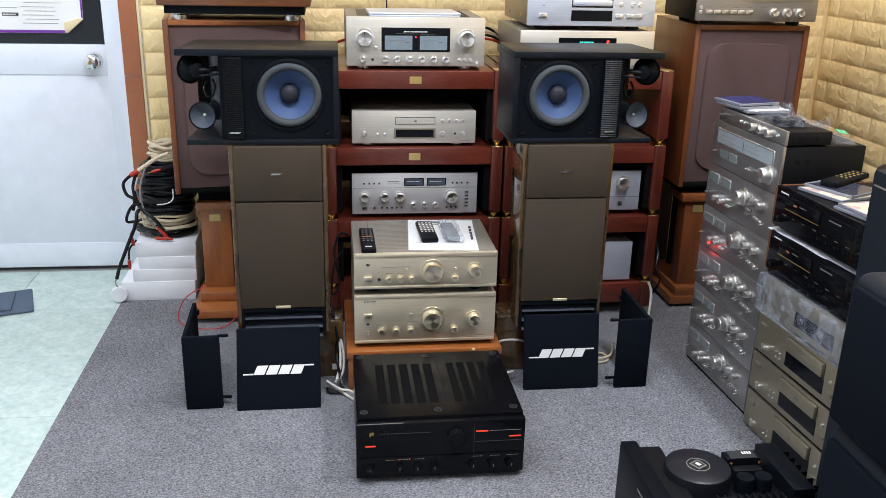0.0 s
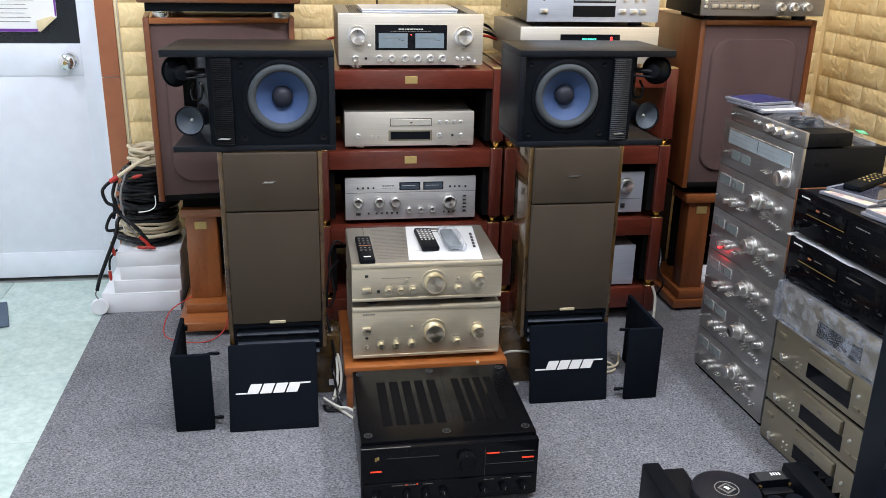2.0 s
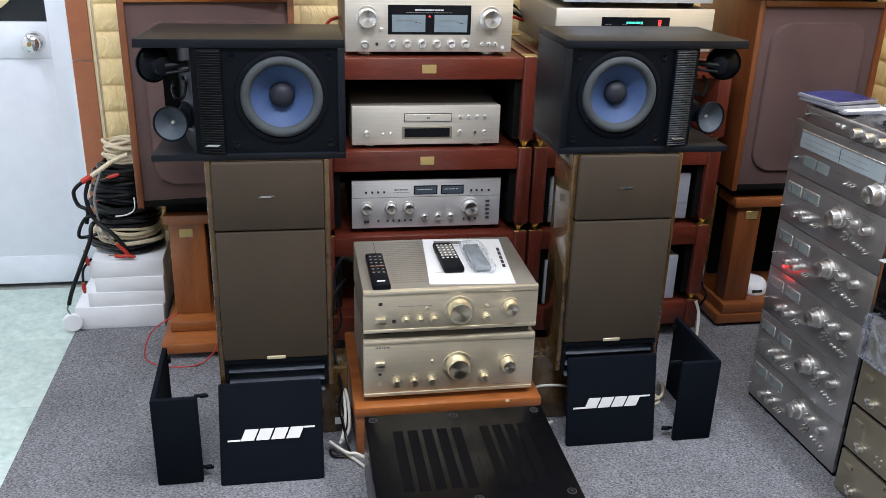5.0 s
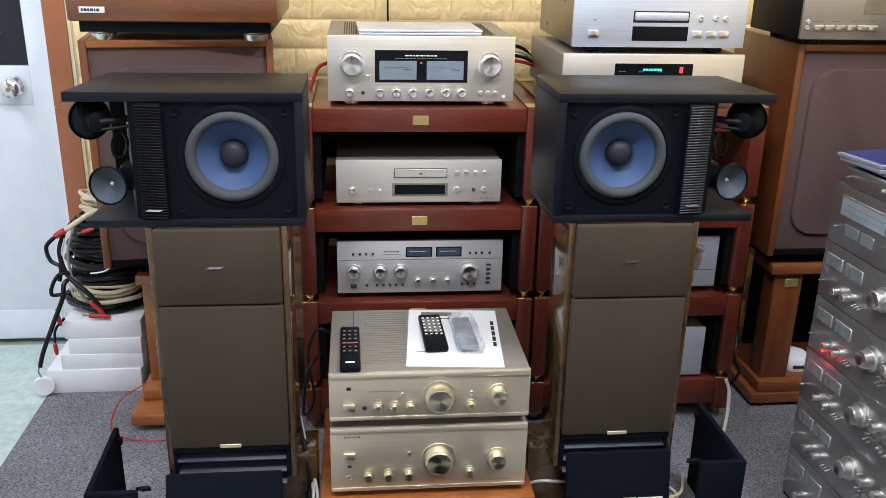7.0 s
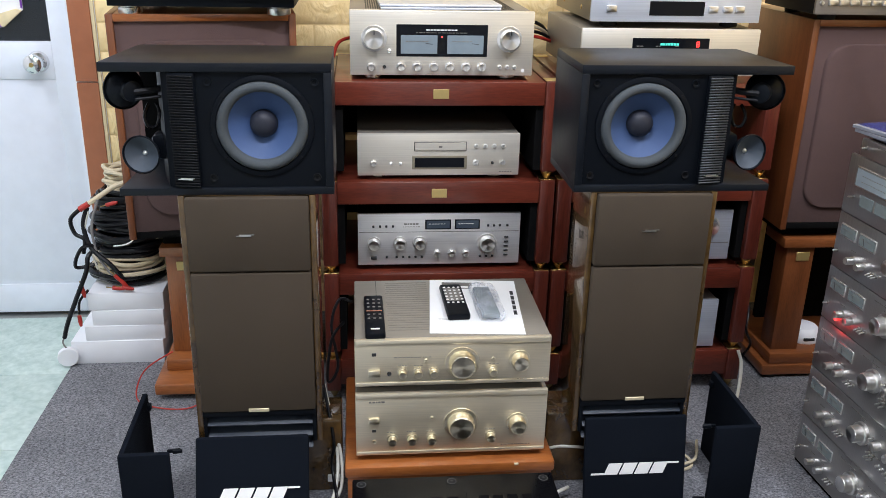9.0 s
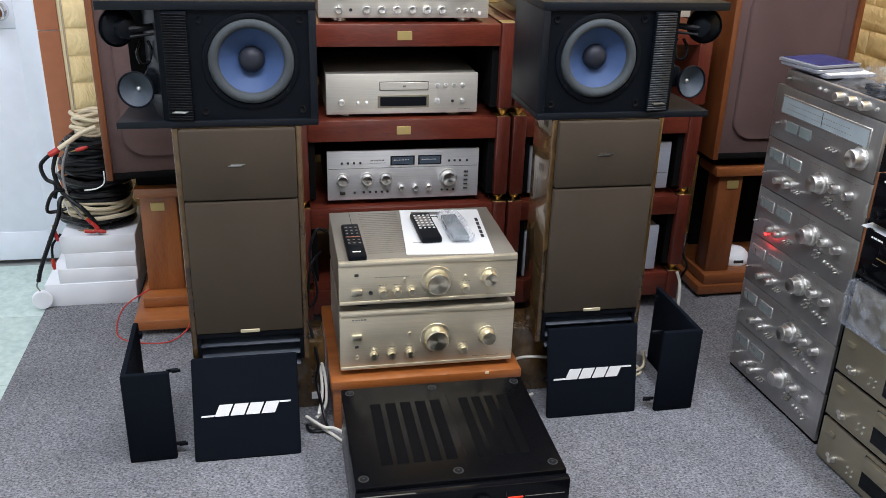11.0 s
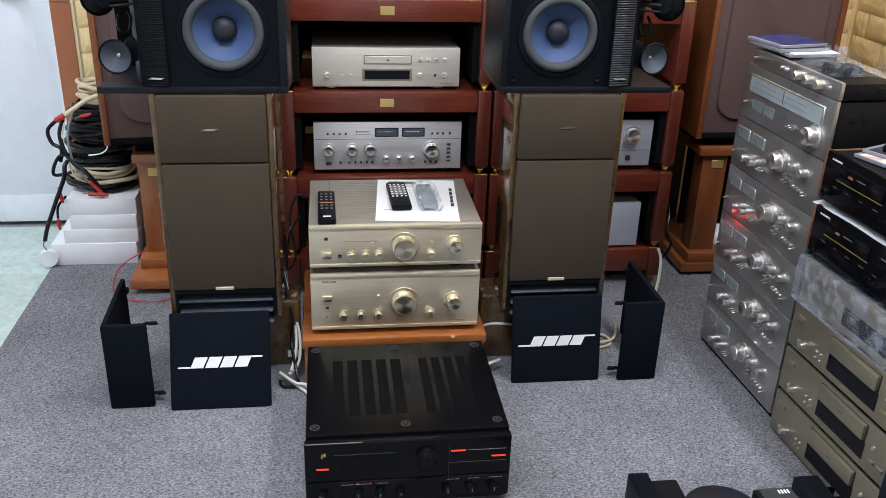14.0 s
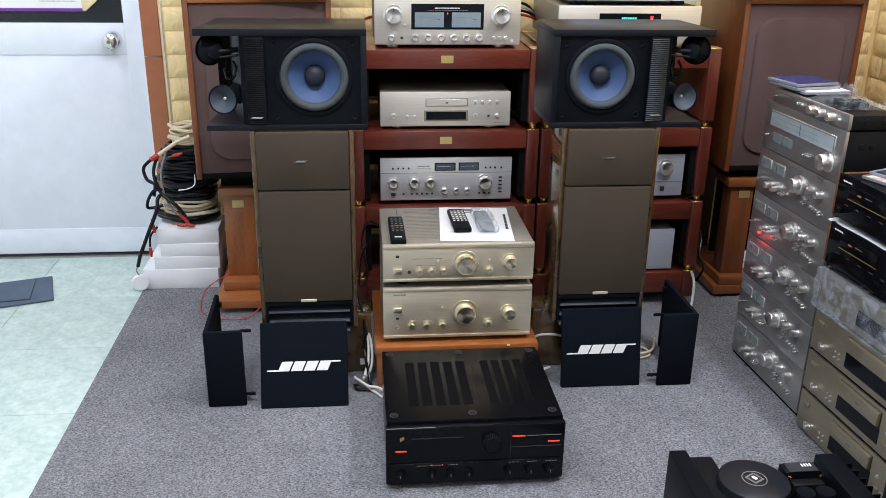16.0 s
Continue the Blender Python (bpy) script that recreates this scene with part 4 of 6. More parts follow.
    for drv, at, aim in ((lo, (0.061, 0.020, 0.079), (-0.20, -1, 0.06)), (up, (0.033, 0.050, 0.203), (-0.62, 0.78, 0.0))):
        a = Vector(((1 if not mirror else -1) * aim[0], aim[1], aim[2]))
        pos = Vector((at[0] if not mirror else W - at[0], at[1], at[2]))
        q = a.to_track_quat("Z", "Y").to_matrix().to_4x4()
        drv.matrix_local = Matrix.Translation(pos) @ q
        part("magnet", lathe([(0.036, 0.0), (0.034, -0.010), (0.020, -0.022), (0.020, -0.040), (0.013, -0.042), (0.0, -0.042)], (0, 0, 0), "z", 28), BLACK_PLASTIC, drv)
    part("bracket", fx(pipe([(0.058, 0.022, 0.202), (0.090, 0.035, 0.204), (0.120, 0.05, 0.206)], 0.007, 8, 3)), BLACK_STEEL, t)
    part("bracket", fx(pipe([(0.060, 0.020, 0.188), (0.090, 0.030, 0.190), (0.120, 0.045, 0.192)], 0.003, 8, 3)), BLACK_STEEL, t)
    part("wire_loop", fx(pipe([(0.075, 0.06, 0.172), (0.067, 0.05, 0.150), (0.073, 0.05, 0.128), (0.088, 0.055, 0.130), (0.094, 0.06, 0.155), (0.088, 0.065, 0.172)], 0.0035, 8, 5)), BLACK_GLOSS, t)
    part("lower_mount", fx(box(0.075, 0.125, 0.05, 0.10, 0.060, 0.110, 0.008)), BLACK_PLASTIC, t)
    return t


BLACK_RIB = plain("dull grey rib edge", (0.05, 0.053, 0.06), 0.4, 0.3)
bookshelf(pose(-0.414, 2.455, 0.7725), False, "black bookshelf loudspeaker with blue woofer on a column loudspeaker")
bookshelf(pose(0.514, 2.455, 0.7725), True, "black bookshelf loudspeaker with blue woofer, tweeter bay facing outward")


# ---- gold amplifiers on the cherry stand ----
st = thing("amplifier_stand", "low orange cherry stand under the gold amplifiers", "stand", pose(0.031, 2.421, 0))
part("top_board", box(0, 0.480, 0, 0.42, 0.112, 0.140, 0.006), CHERRY, st)
part("front_board", box(0.006, 0.474, 0.006, 0.026, 0.0, 0.112, 0.002), CHERRY, st)
part("side_board", box(0.006, 0.026, 0.026, 0.41, 0.0, 0.112, 0.002), CHERRY, st)
part("side_board", box(0.454, 0.474, 0.026, 0.41, 0.0, 0.112, 0.002), CHERRY, st)
part("chip", box(0.385, 0.395, -0.001, 0.004, 0.132, 0.138, 0.001, 1), CREAM_CABLE, st, "pale chipped spot on the edge")


CHAMP_VENT = plain("dark champagne slots", (0.19, 0.17, 0.14), 0.5)


def gold_amp(z, h, foot, label):
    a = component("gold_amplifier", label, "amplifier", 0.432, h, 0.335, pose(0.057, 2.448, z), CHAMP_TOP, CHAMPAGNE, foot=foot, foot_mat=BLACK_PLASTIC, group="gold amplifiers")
    part("top_trim", box(0.001, 0.431, -0.003, 0.010, foot + h - 0.014, foot + h - 0.001, 0.003), CHAMPAGNE, a)
    part("bottom_trim", box(0.001, 0.431, -0.002, 0.004, foot + 0.001, foot + 0.010, 0.002), CHAMPAGNE, a)
    return a


def gold_knob(a, u, v, r):
    k = knob(a, u, v, r, 0.026 if r > 0.015 else 0.016, SPUN_GOLD)
    part("face_disc", lathe([(0, 0), (r * 0.8, 0), (r * 0.76, 0.001), (0, 0.0008)], (u, -(0.0245 if r > 0.015 else 0.0150), v), "-y", 24), SPUN_GOLD, k)
    return k


d2 = gold_amp(0.140, 0.160, 0.014, "gold integrated amplifier with a big volume knob on a wooden stand")
o = 0.014
button(d2, 0.041, o + 0.092, 0.024, 0.014, SPUN_GOLD, 0.007, "power_switch")
button(d2, 0.041, o + 0.064, 0.009, 0.007, PRINT_DARK, 0.001, "sensor")
part("jack", lathe([(0, 0.001), (0.0035, 0.001), (0.005, 0.002), (0.005, 0)], (0.041, 0, o + 0.036), "-y", 14), SPUN_GOLD, d2)
for u in (0.082, 0.126, 0.171):
    gold_knob(d2, u, o + 0.041, 0.0105)
gold_knob(d2, 0.305, o + 0.043, 0.0105)
gold_knob(d2, 0.236, o + 0.078, 0.0305)
gold_knob(d2, 0.365, o + 0.076, 0.0195)
knob(d2, 0.171, o + 0.094, 0.0035, 0.004, SPUN_GOLD)
bars(d2, 0.030, o + 0.138, 5, w=0.005, h=0.004)
for u in (0.070, 0.114, 0.159, 0.293, 0.345):
    bars(d2, u, o + 0.060, 3, w=0.005, h=0.0015)
bars(d2, 0.33, o + 0.018, 9, w=0.006, h=0.0015)
d1 = gold_amp(0.314, 0.114, 0.018, "gold amplifier with remote controls and papers on its lid")
o = 0.018
button(d1, 0.042, o + 0.078, 0.010, 0.008, PRINT_DARK, 0.001, "sensor")
button(d1, 0.042, o + 0.034, 0.025, 0.015, SPUN_GOLD, 0.007, "power_switch")
part("jack", lathe([(0, 0.001), (0.0035, 0.001), (0.005, 0.002), (0.005, 0)], (0.075, 0, o + 0.031), "-y", 14), PRINT_DARK, d1)
for u in (0.104, 0.139, 0.173, 0.304):
    gold_knob(d1, u, o + 0.033, 0.0095)
gold_knob(d1, 0.235, o + 0.054, 0.0300)
gold_knob(d1, 0.363, o + 0.058, 0.0185)
for u in (0.156, 0.304):
    knob(d1, u, o + 0.062, 0.0035, 0.004, SPUN_GOLD)
bars(d1, 0.085, o + 0.070, 10, w=0.006, h=0.0015)
for u in (0.095, 0.130, 0.295, 0.345):
    bars(d1, u, o + 0.050, 3, w=0.005, h=0.0015)
bars(d1, 0.36, o + 0.010, 8, w=0.006, h=0.0015)
part("lid_seam", box(0.052, 0.0532, 0.012, 0.33, o + 0.1105, o + 0.1116, 0), PRINT_DARK, d1)
vents = part("vent_strip", merge(*[box(0.075 + 0.002 * (k % 2), 0.178, 0.05 + 0.0125 * k, 0.0535 + 0.0125 * k, o + 0.1105, o + 0.1115, 0) for k in range(22)]), CHAMP_VENT, d1)
vents["kind"] = "stuff"
LID = 0.314 + 0.018 + 0.1115


def remote(m, w, l, label, rows, cols, pads=None):
    t = thing("remote_control", label, "remote control", m, "remote controls")
    part("shell", box(0, w, 0, l, 0, 0.016, 0.005), BLACK_PLASTIC, t)
    for i in range(rows):
        for j in range(cols):
            f = (i + 0.7) / (rows + 0.3)
            part("key", box(w * (j + 0.75) / (cols + 0.5) - 0.003, w * (j + 0.75) / (cols + 0.5) + 0.003, l * (0.30 + 0.62 * f) - 0.0022, l * (0.30 + 0.62 * f) + 0.0022, 0.015, 0.0178, 0.0008, 1), pads or PRINT_GREY, t)
    return t


r1 = remote(pose(0.081, 2.452, LID, 0, 0, 0.5), 0.044, 0.205, "black slim remote control on the gold amplifier", 6, 3)
part("key", lathe([(0, 0), (0.012, 0), (0.011, 0.002), (0.005, 0.001), (0, 0.001)], (0.022, 0.085, 0.0155), "z", 20), BLACK_STEEL, r1)
part("key", box(0.004, 0.040, 0.1135, 0.1155, 0.015, 0.0175, 0.0005, 1), TERRA, r1)
bars_l = part("lettering", box(0.012, 0.032, 0.02, 0.026, 0.0155, 0.0165, 0), PRINT_WHITE, r1)
pp = thing("paper_sheet", "white printed manual sheet on the gold amplifier", "paper", pose(0.222, 2.478, LID, 0, 0, -4.5))
part("sheet", box(0, 0.212, 0, 0.298, 0, 0.0016, 0), PAPER, pp)
for (a, b, c, d, mm) in ((0.03, 0.105, 0.262, 0.283, PRINT_GREY), (0.03, 0.10, 0.246, 0.250, PRINT_DARK), (0.03, 0.06, 0.225, 0.228, PRINT_GREY), (0.02, 0.055, 0.07, 0.072, PRINT_GREY)):
    part("print", box(a, b, c, d, 0.0013, 0.0021, 0), mm, pp)
for i in range(5):
    part("print", box(0.195, 0.203, 0.10 + 0.028 * i, 0.122 + 0.028 * i, 0.0013, 0.0021, 0), PRINT_DARK, pp)
r2 = remote(pose(0.268, 2.535, LID + 0.0021, 0, 0, 1.5), 0.052, 0.175, "black remote control lying on the manual sheet", 6, 4, PRINT_WHITE)
part("key_field", box(0.006, 0.046, 0.075, 0.150, 0.0148, 0.0164, 0.001, 1), PRINT_GREY, r2)
bw = thing("wrapped_remote", "remote control wrapped in crumpled clear bubble plastic", "remote control", pose(0.338, 2.520, LID + 0.0021, 0, 0, 2))
part("shell", box(0.010, 0.050, 0.012, 0.165, 0.004, 0.018, 0.004), METER_PALE, bw)
bm = box(0, 0.062, 0, 0.180, 0, 0.026, 0.011, 3)
bmesh.ops.subdivide_edges(bm, edges=bm.edges[:], cuts=2, use_grid_fill=True)
for v in bm.verts:
    if v.co.z > 0.002:
        v.co += Vector((noise.noise(v.co * 60), noise.noise(v.co * 60 + Vector((5, 0, 0))), noise.noise(v.co * 90) * 1.2)) * 0.003
part("wrap", bm, WRAP, bw)

# ---- black amplifier on the carpet ----
sa = thing("black_amplifier", "black integrated amplifier with slotted lid on the carpet", "amplifier", pose(0.046, 1.945, 0))
part("case", box(0.003, 0.434, 0.022, 0.385, 0.014, 0.176, 0.003), LID_BLACK, sa)
part("front_panel", box(0.0, 0.436, 0.0, 0.021, 0.012, 0.168, 0.003), BLACK_GLOSS, sa)
part("sub_panel", box(0.006, 0.428, -0.004, 0.001, 0.014, 0.072, 0.002), BLACK_GLOSS, sa)
part("top_line", box(0.002, 0.120, 0.0015, 0.0035, 0.1675, 0.1688, 0), PRINT_GREY, sa)
for x in (0.05, 0.384):
    for y in (0.05, 0.32):
        part("foot", lathe([(0, 0), (0.024, 0), (0.026, 0.003), (0.026, 0.012), (0.02, 0.016), (0, 0.016)], (x, y, 0), "z", 20), RUBBER, sa)
for i in range(5):
    part("vent_slot", box(0.062 + 0.034 * i, 0.086 + 0.034 * i, 0.088, 0.312, 0.1750, 0.1766, 0.0005, 1), SLOT_BLACK, sa)
for i in range(4):
    part("vent_slot", box(0.265 + 0.030 * i, 0.286 + 0.030 * i, 0.088, 0.312, 0.1750, 0.1766, 0.0005, 1), SLOT_BLACK, sa)
for x in (0.022, 0.214, 0.412):
    for y in (0.050, 0.364):
        sc = part("screw", lathe([(0, 0), (0.0085, 0), (0.008, 0.002), (0.004, 0.0025), (0, 0.0018)], (x, y, 0.1755), "z", 18), BLACK_STEEL, sa)
        part("washer", lathe([(0.0085, 0), (0.0105, 0), (0.0102, 0.0012), (0.0085, 0.0012)], (x, y, 0.1757), "z", 20), PRINT_DIM, sc)
        part("socket", lathe([(0, 0), (0.0032, 0), (0.003, 0.0006), (0, 0.0006)], (x, y, 0.1777), "z", 6), PRINT_DARK, sc)
part("lid_seam", box(0.2395, 0.2408, 0.10, 0.330, 0.1755, 0.1764, 0), BLACK_STEEL, sa)
part("emblem", turned(merge(box(0.0, 0.004, -0.0012, 0.001, 0.0, 0.010, 0), box(0.005, 0.010, -0.0012, 0.001, 0.004, 0.012, 0)), pose(0.034, 0, 0.134)), PRINT_GOLD, sa)
bars(sa, 0.062, 0.140, 16, PRINT_DIM, w=0.006, h=0.0016, depth=0.001)
vk = knob(sa, 0.255, 0.128, 0.020, 0.026, BLACK_GLOSS, False, "large black volume knob")
part("grip", merge(*[turned(box(-0.0012, 0.0012, -0.027, -0.002, 0.0185, 0.0208, 0), pose(0.255, 0, 0.128, 0, 15 * i, 0)) for i in range(24)]), BLACK_STEEL, vk)
for a, b, zz in ((0.023, 0.050, 0.106), (0.306, 0.338, 0.137), (0.394, 0.424, 0.119)):
    part("marker", box(a, b, -0.0022, 0.001, zz - 0.0015, zz + 0.0015, 0.0004, 1), RED_PRINT, sa, "lit red marker")
part("print_line", box(0.342, 0.425, -0.0012, 0.001, 0.1366, 0.1374, 0), PRINT_GREY, sa)
part("panel_groove", box(0.304, 0.426, -0.0008, 0.001, 0.106, 0.1072, 0), PRINT_DIM, sa)
part("panel_groove", box(0.302, 0.3032, -0.0008, 0.001, 0.076, 0.150, 0), PRINT_DARK, sa)
for u in (0.034, 0.110, 0.156, 0.200, 0.300, 0.352, 0.400):
    k = part("knob", lathe([(0, 0), (0.0105, 0), (0.0105, 0.014), (0.009, 0.018), (0, 0.018)], (u, -0.004, 0.042), "-y", 20), BLACK_GLOSS, sa)
    part("pointer", box(u - 0.0008, u + 0.0008, -0.0226, -0.0215, 0.043, 0.051, 0), PRINT_GREY, k)
for u in (0.075, 0.104, 0.150, 0.300, 0.345, 0.390):
    bars(sa, u, 0.0655, 4, PRINT_GREY, w=0.005, h=0.0012, depth=0.005)
for u in (0.110, 0.136):
    part("lamp", box(u - 0.0015, u + 0.0015, -0.0055, -0.003, 0.0655, 0.068, 0), RED_PRINT, sa)


# ---- loose cloth grilles standing on the floor ----
def logo_grille(x0, y0, y1, w, h, label):
    tilt = math.degrees(math.atan2(y1 - y0, h))
    t = thing("logo_grille", label, "speaker grille", pose(x0, y0, 0, -tilt), "loose speaker grilles")
    L = math.hypot(h, y1 - y0)
    part("panel", box(0, w, 0, 0.014, 0.0, L, 0.005, 3), BLACK_CLOTH, t, "black stretched cloth")
    # white slanted emblem built of plain shapes
    sh = Matrix(((1, 0, 0.45, 0), (0, 1, 0, 0), (0, 0, 1, 0), (0, 0, 0, 1)))
    c = L * 0.485
    spans = [(-0.068 + 0.036 * i, -0.0365 + 0.036 * i, -0.0135, 0.0135) for i in range(4)] + [(-0.099, -0.0688, -0.0135, -0.0095), (0.0722, 0.098, 0.0095, 0.0135)]
    for a, b, lo, hi in spans:
        part("emblem_block", turned(box(a, b, -0.0016, 0.001, lo, hi, 0), Matrix.Translation((w * 0.5, 0, c)) @ sh), PRINT_WHITE, t, "white slanted block")
    return t


logo_grille(-0.293, 2.338, 2.437, 0.246, 0.222, "black cloth grille with white emblem leaning on a column")
logo_grille(0.580, 2.394, 2.442, 0.240, 0.236, "black cloth grille with white emblem standing before a column")


def wrap_grille(m, mirror, label):
    t = thing("corner_grille", label, "speaker grille", m, "loose corner grilles")
    s = -1 if mirror else 1

    def fx(bm):
        if mirror:
            bm.transform(Matrix.Diagonal((-1, 1, 1, 1)))
            bmesh.ops.reverse_faces(bm, faces=bm.faces[:])
        return bm

    part("front_leaf", fx(box(0, 0.106, 0, 0.014, 0, 0.234, 0.004)), BLACK_CLOTH, t, "black stretched cloth")
    part("side_leaf", fx(box(0, 0.013, 0.012, 0.262, 0, 0.234, 0.004)), BLACK_CLOTH, t, "black stretched cloth")
    for zz in (0.022, 0.222):
        part("clip", fx(turned(box(0.100, 0.128, 0.014, 0.019, zz - 0.004, zz + 0.004, 0.001, 1), pose(0, 0, 0, 0, 0, 8))), BLACK_PLASTIC, t)
        part("clip", fx(turned(box(0.112, 0.132, 0.004, 0.009, zz - 0.001, zz + 0.007, 0.001, 1), pose(0, 0, 0, 0, 0, 8))), BLACK_PLASTIC, t)
    part("clip", fx(box(0.013, 0.022, 0.235, 0.25, 0.2, 0.215, 0.001, 1)), BLACK_PLASTIC, t)
    return t


wrap_grille(pose(-0.440, 2.358, 0, 0, 0, 1), False, "black L-shaped cloth grille standing open on the carpet")
wrap_grille(pose(0.975, 2.388, 0, 0, 0, 1), True, "black L-shaped cloth grille standing open on the carpet")

# ---- stack of silver amplifiers, facing the room's middle ----
FX, TURN_STACK, PITCH = 1.184, 3.2, 0.1345


def facing(y, z, x=FX, turn=TURN_STACK):
    return pose(x, y, z, 0, 0, turn - 90)


def lever(parent, u, v, tilt=0):
    l = part("toggle", lathe([(0, 0), (0.0018, 0), (0.0022, 0.012), (0.002, 0.0135), (0, 0.0135)], (u, 0, v), AX["-y"] @ Matrix.Rotation(radians(tilt), 4, "X"), 10), SPUN, parent)
    part("nut", lathe([(0, 0), (0.0045, 0), (0.004, 0.002), (0, 0.002)], (u, 0, v), "-y", 8), PRINT_GREY, l)
    return l


def silver_amp(z, lit):
    a = component("silver_amplifier", "brushed silver amplifier with twin meters in a tall stack", "amplifier", 0.400, 0.1325, 0.36, facing(2.588, z), BLACK_STEEL, STEEL_FACE, foot=0.001, group="stacked silver amplifiers", face_over=0.004)
    for u0, u1 in ((0.016, 0.076), (0.088, 0.150)):
        ww = window(a, u0, u1, 0.080, 0.110, SPUN, 0.002, "meter_bezel")
        part("meter", box(u0 + 0.003, u1 - 0.003, -0.0028, -0.001, 0.083, 0.107, 0, 1), METER_PALE, ww)
        bars(ww, u0 + 0.010, 0.098, 6, PRINT_GREY, w=0.005, h=0.0014, depth=0.0032, name="scale")
        part("needle", turned(box(-0.0004, 0.0004, -0.0034, -0.0026, 0, 0.017, 0), pose(u0 + 0.022, 0, 0.085, 0, -18, 0)), PRINT_DARK, ww)
    lever(a, 0.018, 0.042)
    for u in (0.078, 0.116):
        knob(a, u, 0.038, 0.0092, 0.018, None, False)
    for u in (0.147, 0.157, 0.167):
        lever(a, u, 0.035, 12)
    k = knob(a, 0.233, 0.083, 0.0205, 0.029, None, False)
    part("flange", lathe([(0.0205, 0), (0.0270, 0.0), (0.0265, 0.008), (0.0205, 0.009)], (0.233, 0, 0.083), "-y", 36), SPUN, k)
    lever(a, 0.271, 0.094)
    for u in (0.292, 0.340):
        knob(a, u, 0.088, 0.0102, 0.020, None, False)
    for u, v in ((0.268, 0.048), (0.279, 0.046)):
        lever(a, u, v, 10)
        lever(a, u + 0.004, v + 0.011, -12)
    for i in range(4):
        knob(a, 0.302 + 0.013 * i, 0.043 - 0.001 * i, 0.0032, 0.006, None, False)
    lever(a, 0.353, 0.037)
    bars(a, 0.18, 0.120, 8, w=0.006, h=0.0018)
    bars(a, 0.31, 0.118, 6, w=0.006, h=0.0015)
    for u in (0.066, 0.105, 0.284, 0.332):
        bars(a, u, 0.060, 3, w=0.006, h=0.0013)
    for u in (0.226, 0.292, 0.340):
        bars(a, u - 0.004, 0.116, 2, w=0.004, h=0.0013)
    if lit:
        part("pilot_lamp", lathe([(0, 0), (0.004, 0), (0.0035, 0.004), (0, 0.006)], (0.062, 0, 0.018), "-y", 12), RED_LED, a, "lit red pilot lamp")
    return a


for i in range(5):
    silver_amp(0.011 + PITCH * i, i == 3)
base = thing("stack_base", "thin black board under the amplifier stack", "board", facing(2.588, 0))
part("board", box(0.0, 0.400, 0.005, 0.36, 0.001, 0.011, 0.002), BLACK_BACK, base)
# added red point light, lays a red patch on the panels below the pilot
red = bpy.data.lights.new("added_red_glow", "POINT")
red.energy, red.color, red.shadow_soft_size = 0.030, (1.0, 0.03, 0.03), 0.015
new("added_red_glow", red).location = (FX - 0.032, 2.545, 0.408)

TU = 0.011 + PITCH * 5
tu = component("silver_tuner", "brushed silver tuner with a long pale dial in the stack", "tuner", 0.398, 0.1355, 0.252, facing(2.588, TU), BLACK_STEEL, STEEL_FACE, foot=0.001, face_over=0.004)
dw = window(tu, 0.034, 0.362, 0.070, 0.116, SPUN, 0.002, "dial_bezel")
part("dial_rim", box(0.0355, 0.3605, -0.0026, -0.001, 0.0715, 0.1145, 0, 1), PRINT_GREY, dw)
dl = part("dial", box(0.039, 0.357, -0.0032, -0.0015, 0.073, 0.111, 0, 1), DIAL_PALE, dw, "long pale tuning scale")
for zz in (0.085, 0.098):
    bars(dl, 0.06, zz, 27, PRINT_GREY, w=0.004, h=0.0018, gap=0.005, depth=0.0037, name="scale")
part("pointer", box(0.196, 0.1972, -0.0042, -0.003, 0.076, 0.108, 0), PRINT_DARK, dl)
for u0, u1 in ((0.062, 0.110), (0.118, 0.164)):
    window(tu, u0, u1, 0.030, 0.056, METER_PALE, name="meter")
lever(tu, 0.036, 0.044)
knob(tu, 0.344, 0.044, 0.0215, 0.028)
for u in (0.240, 0.253, 0.266):
    lever(tu, u, 0.038, 10)
bars(tu, 0.19, 0.050, 4, w=0.006, h=0.0016)
pre = component("silver_preamplifier", "slim silver preamplifier on top of the stack", "amplifier", 0.372, 0.040, 0.140, facing(2.562, TU + 0.137, FX + 0.003), BLACK_STEEL, STEEL_FACE, foot=0.001, face_over=0.002)
lever(pre, 0.022, 0.022)
for u in (0.215, 0.258, 0.304):
    knob(pre, u, 0.022, 0.0108, 0.020, None, False)
for u in (0.136, 0.158, 0.336):
    knob(pre, u, 0.022, 0.0038, 0.007)
bars(pre, 0.06, 0.032, 6, w=0.006, h=0.0018)
for c, d in ((pre, 0.140), (tu, 0.12)):
    for y in (0.05, d - 0.04):
        part("screw", lathe([(0, 0), (0.008, 0), (0.0075, 0.002), (0.003, 0.003), (0, 0.002)], ((0.3695 if c is pre else 0.3935), y, 0.022 if c is pre else 0.095), "x", 16), BLACK_STEEL, c)
PT = TU + 0.137 + 0.041


def disc_case(m, cover, label):
    t = thing("disc_case", label, "disc case", m, "disc cases")
    part("shell", box(0, 0.142, 0, 0.125, 0, 0.0078, 0.001, 1), CASE_PLASTIC, t)
    part("insert", box(0.012, 0.140, 0.003, 0.122, 0.0076, 0.0084, 0), cover, t)
    return t


disc_case(pose(1.215, 2.44, PT, 0, 0, 6), PAPER, "clear disc case on the preamplifier")
disc_case(pose(1.198, 2.458, PT + 0.0086, 0, 0, 10), SLEEVE_DARK, "dark disc case in a small pile on the preamplifier")
disc_case(pose(1.200, 2.464, PT + 0.0172, 0, 0, 13), SLEEVE_BLUE, "dark blue disc case topping a small pile")
bag = thing("plastic_bag", "crumpled clear plastic bag with dark small parts", "bag", pose(1.262, 2.30, PT))


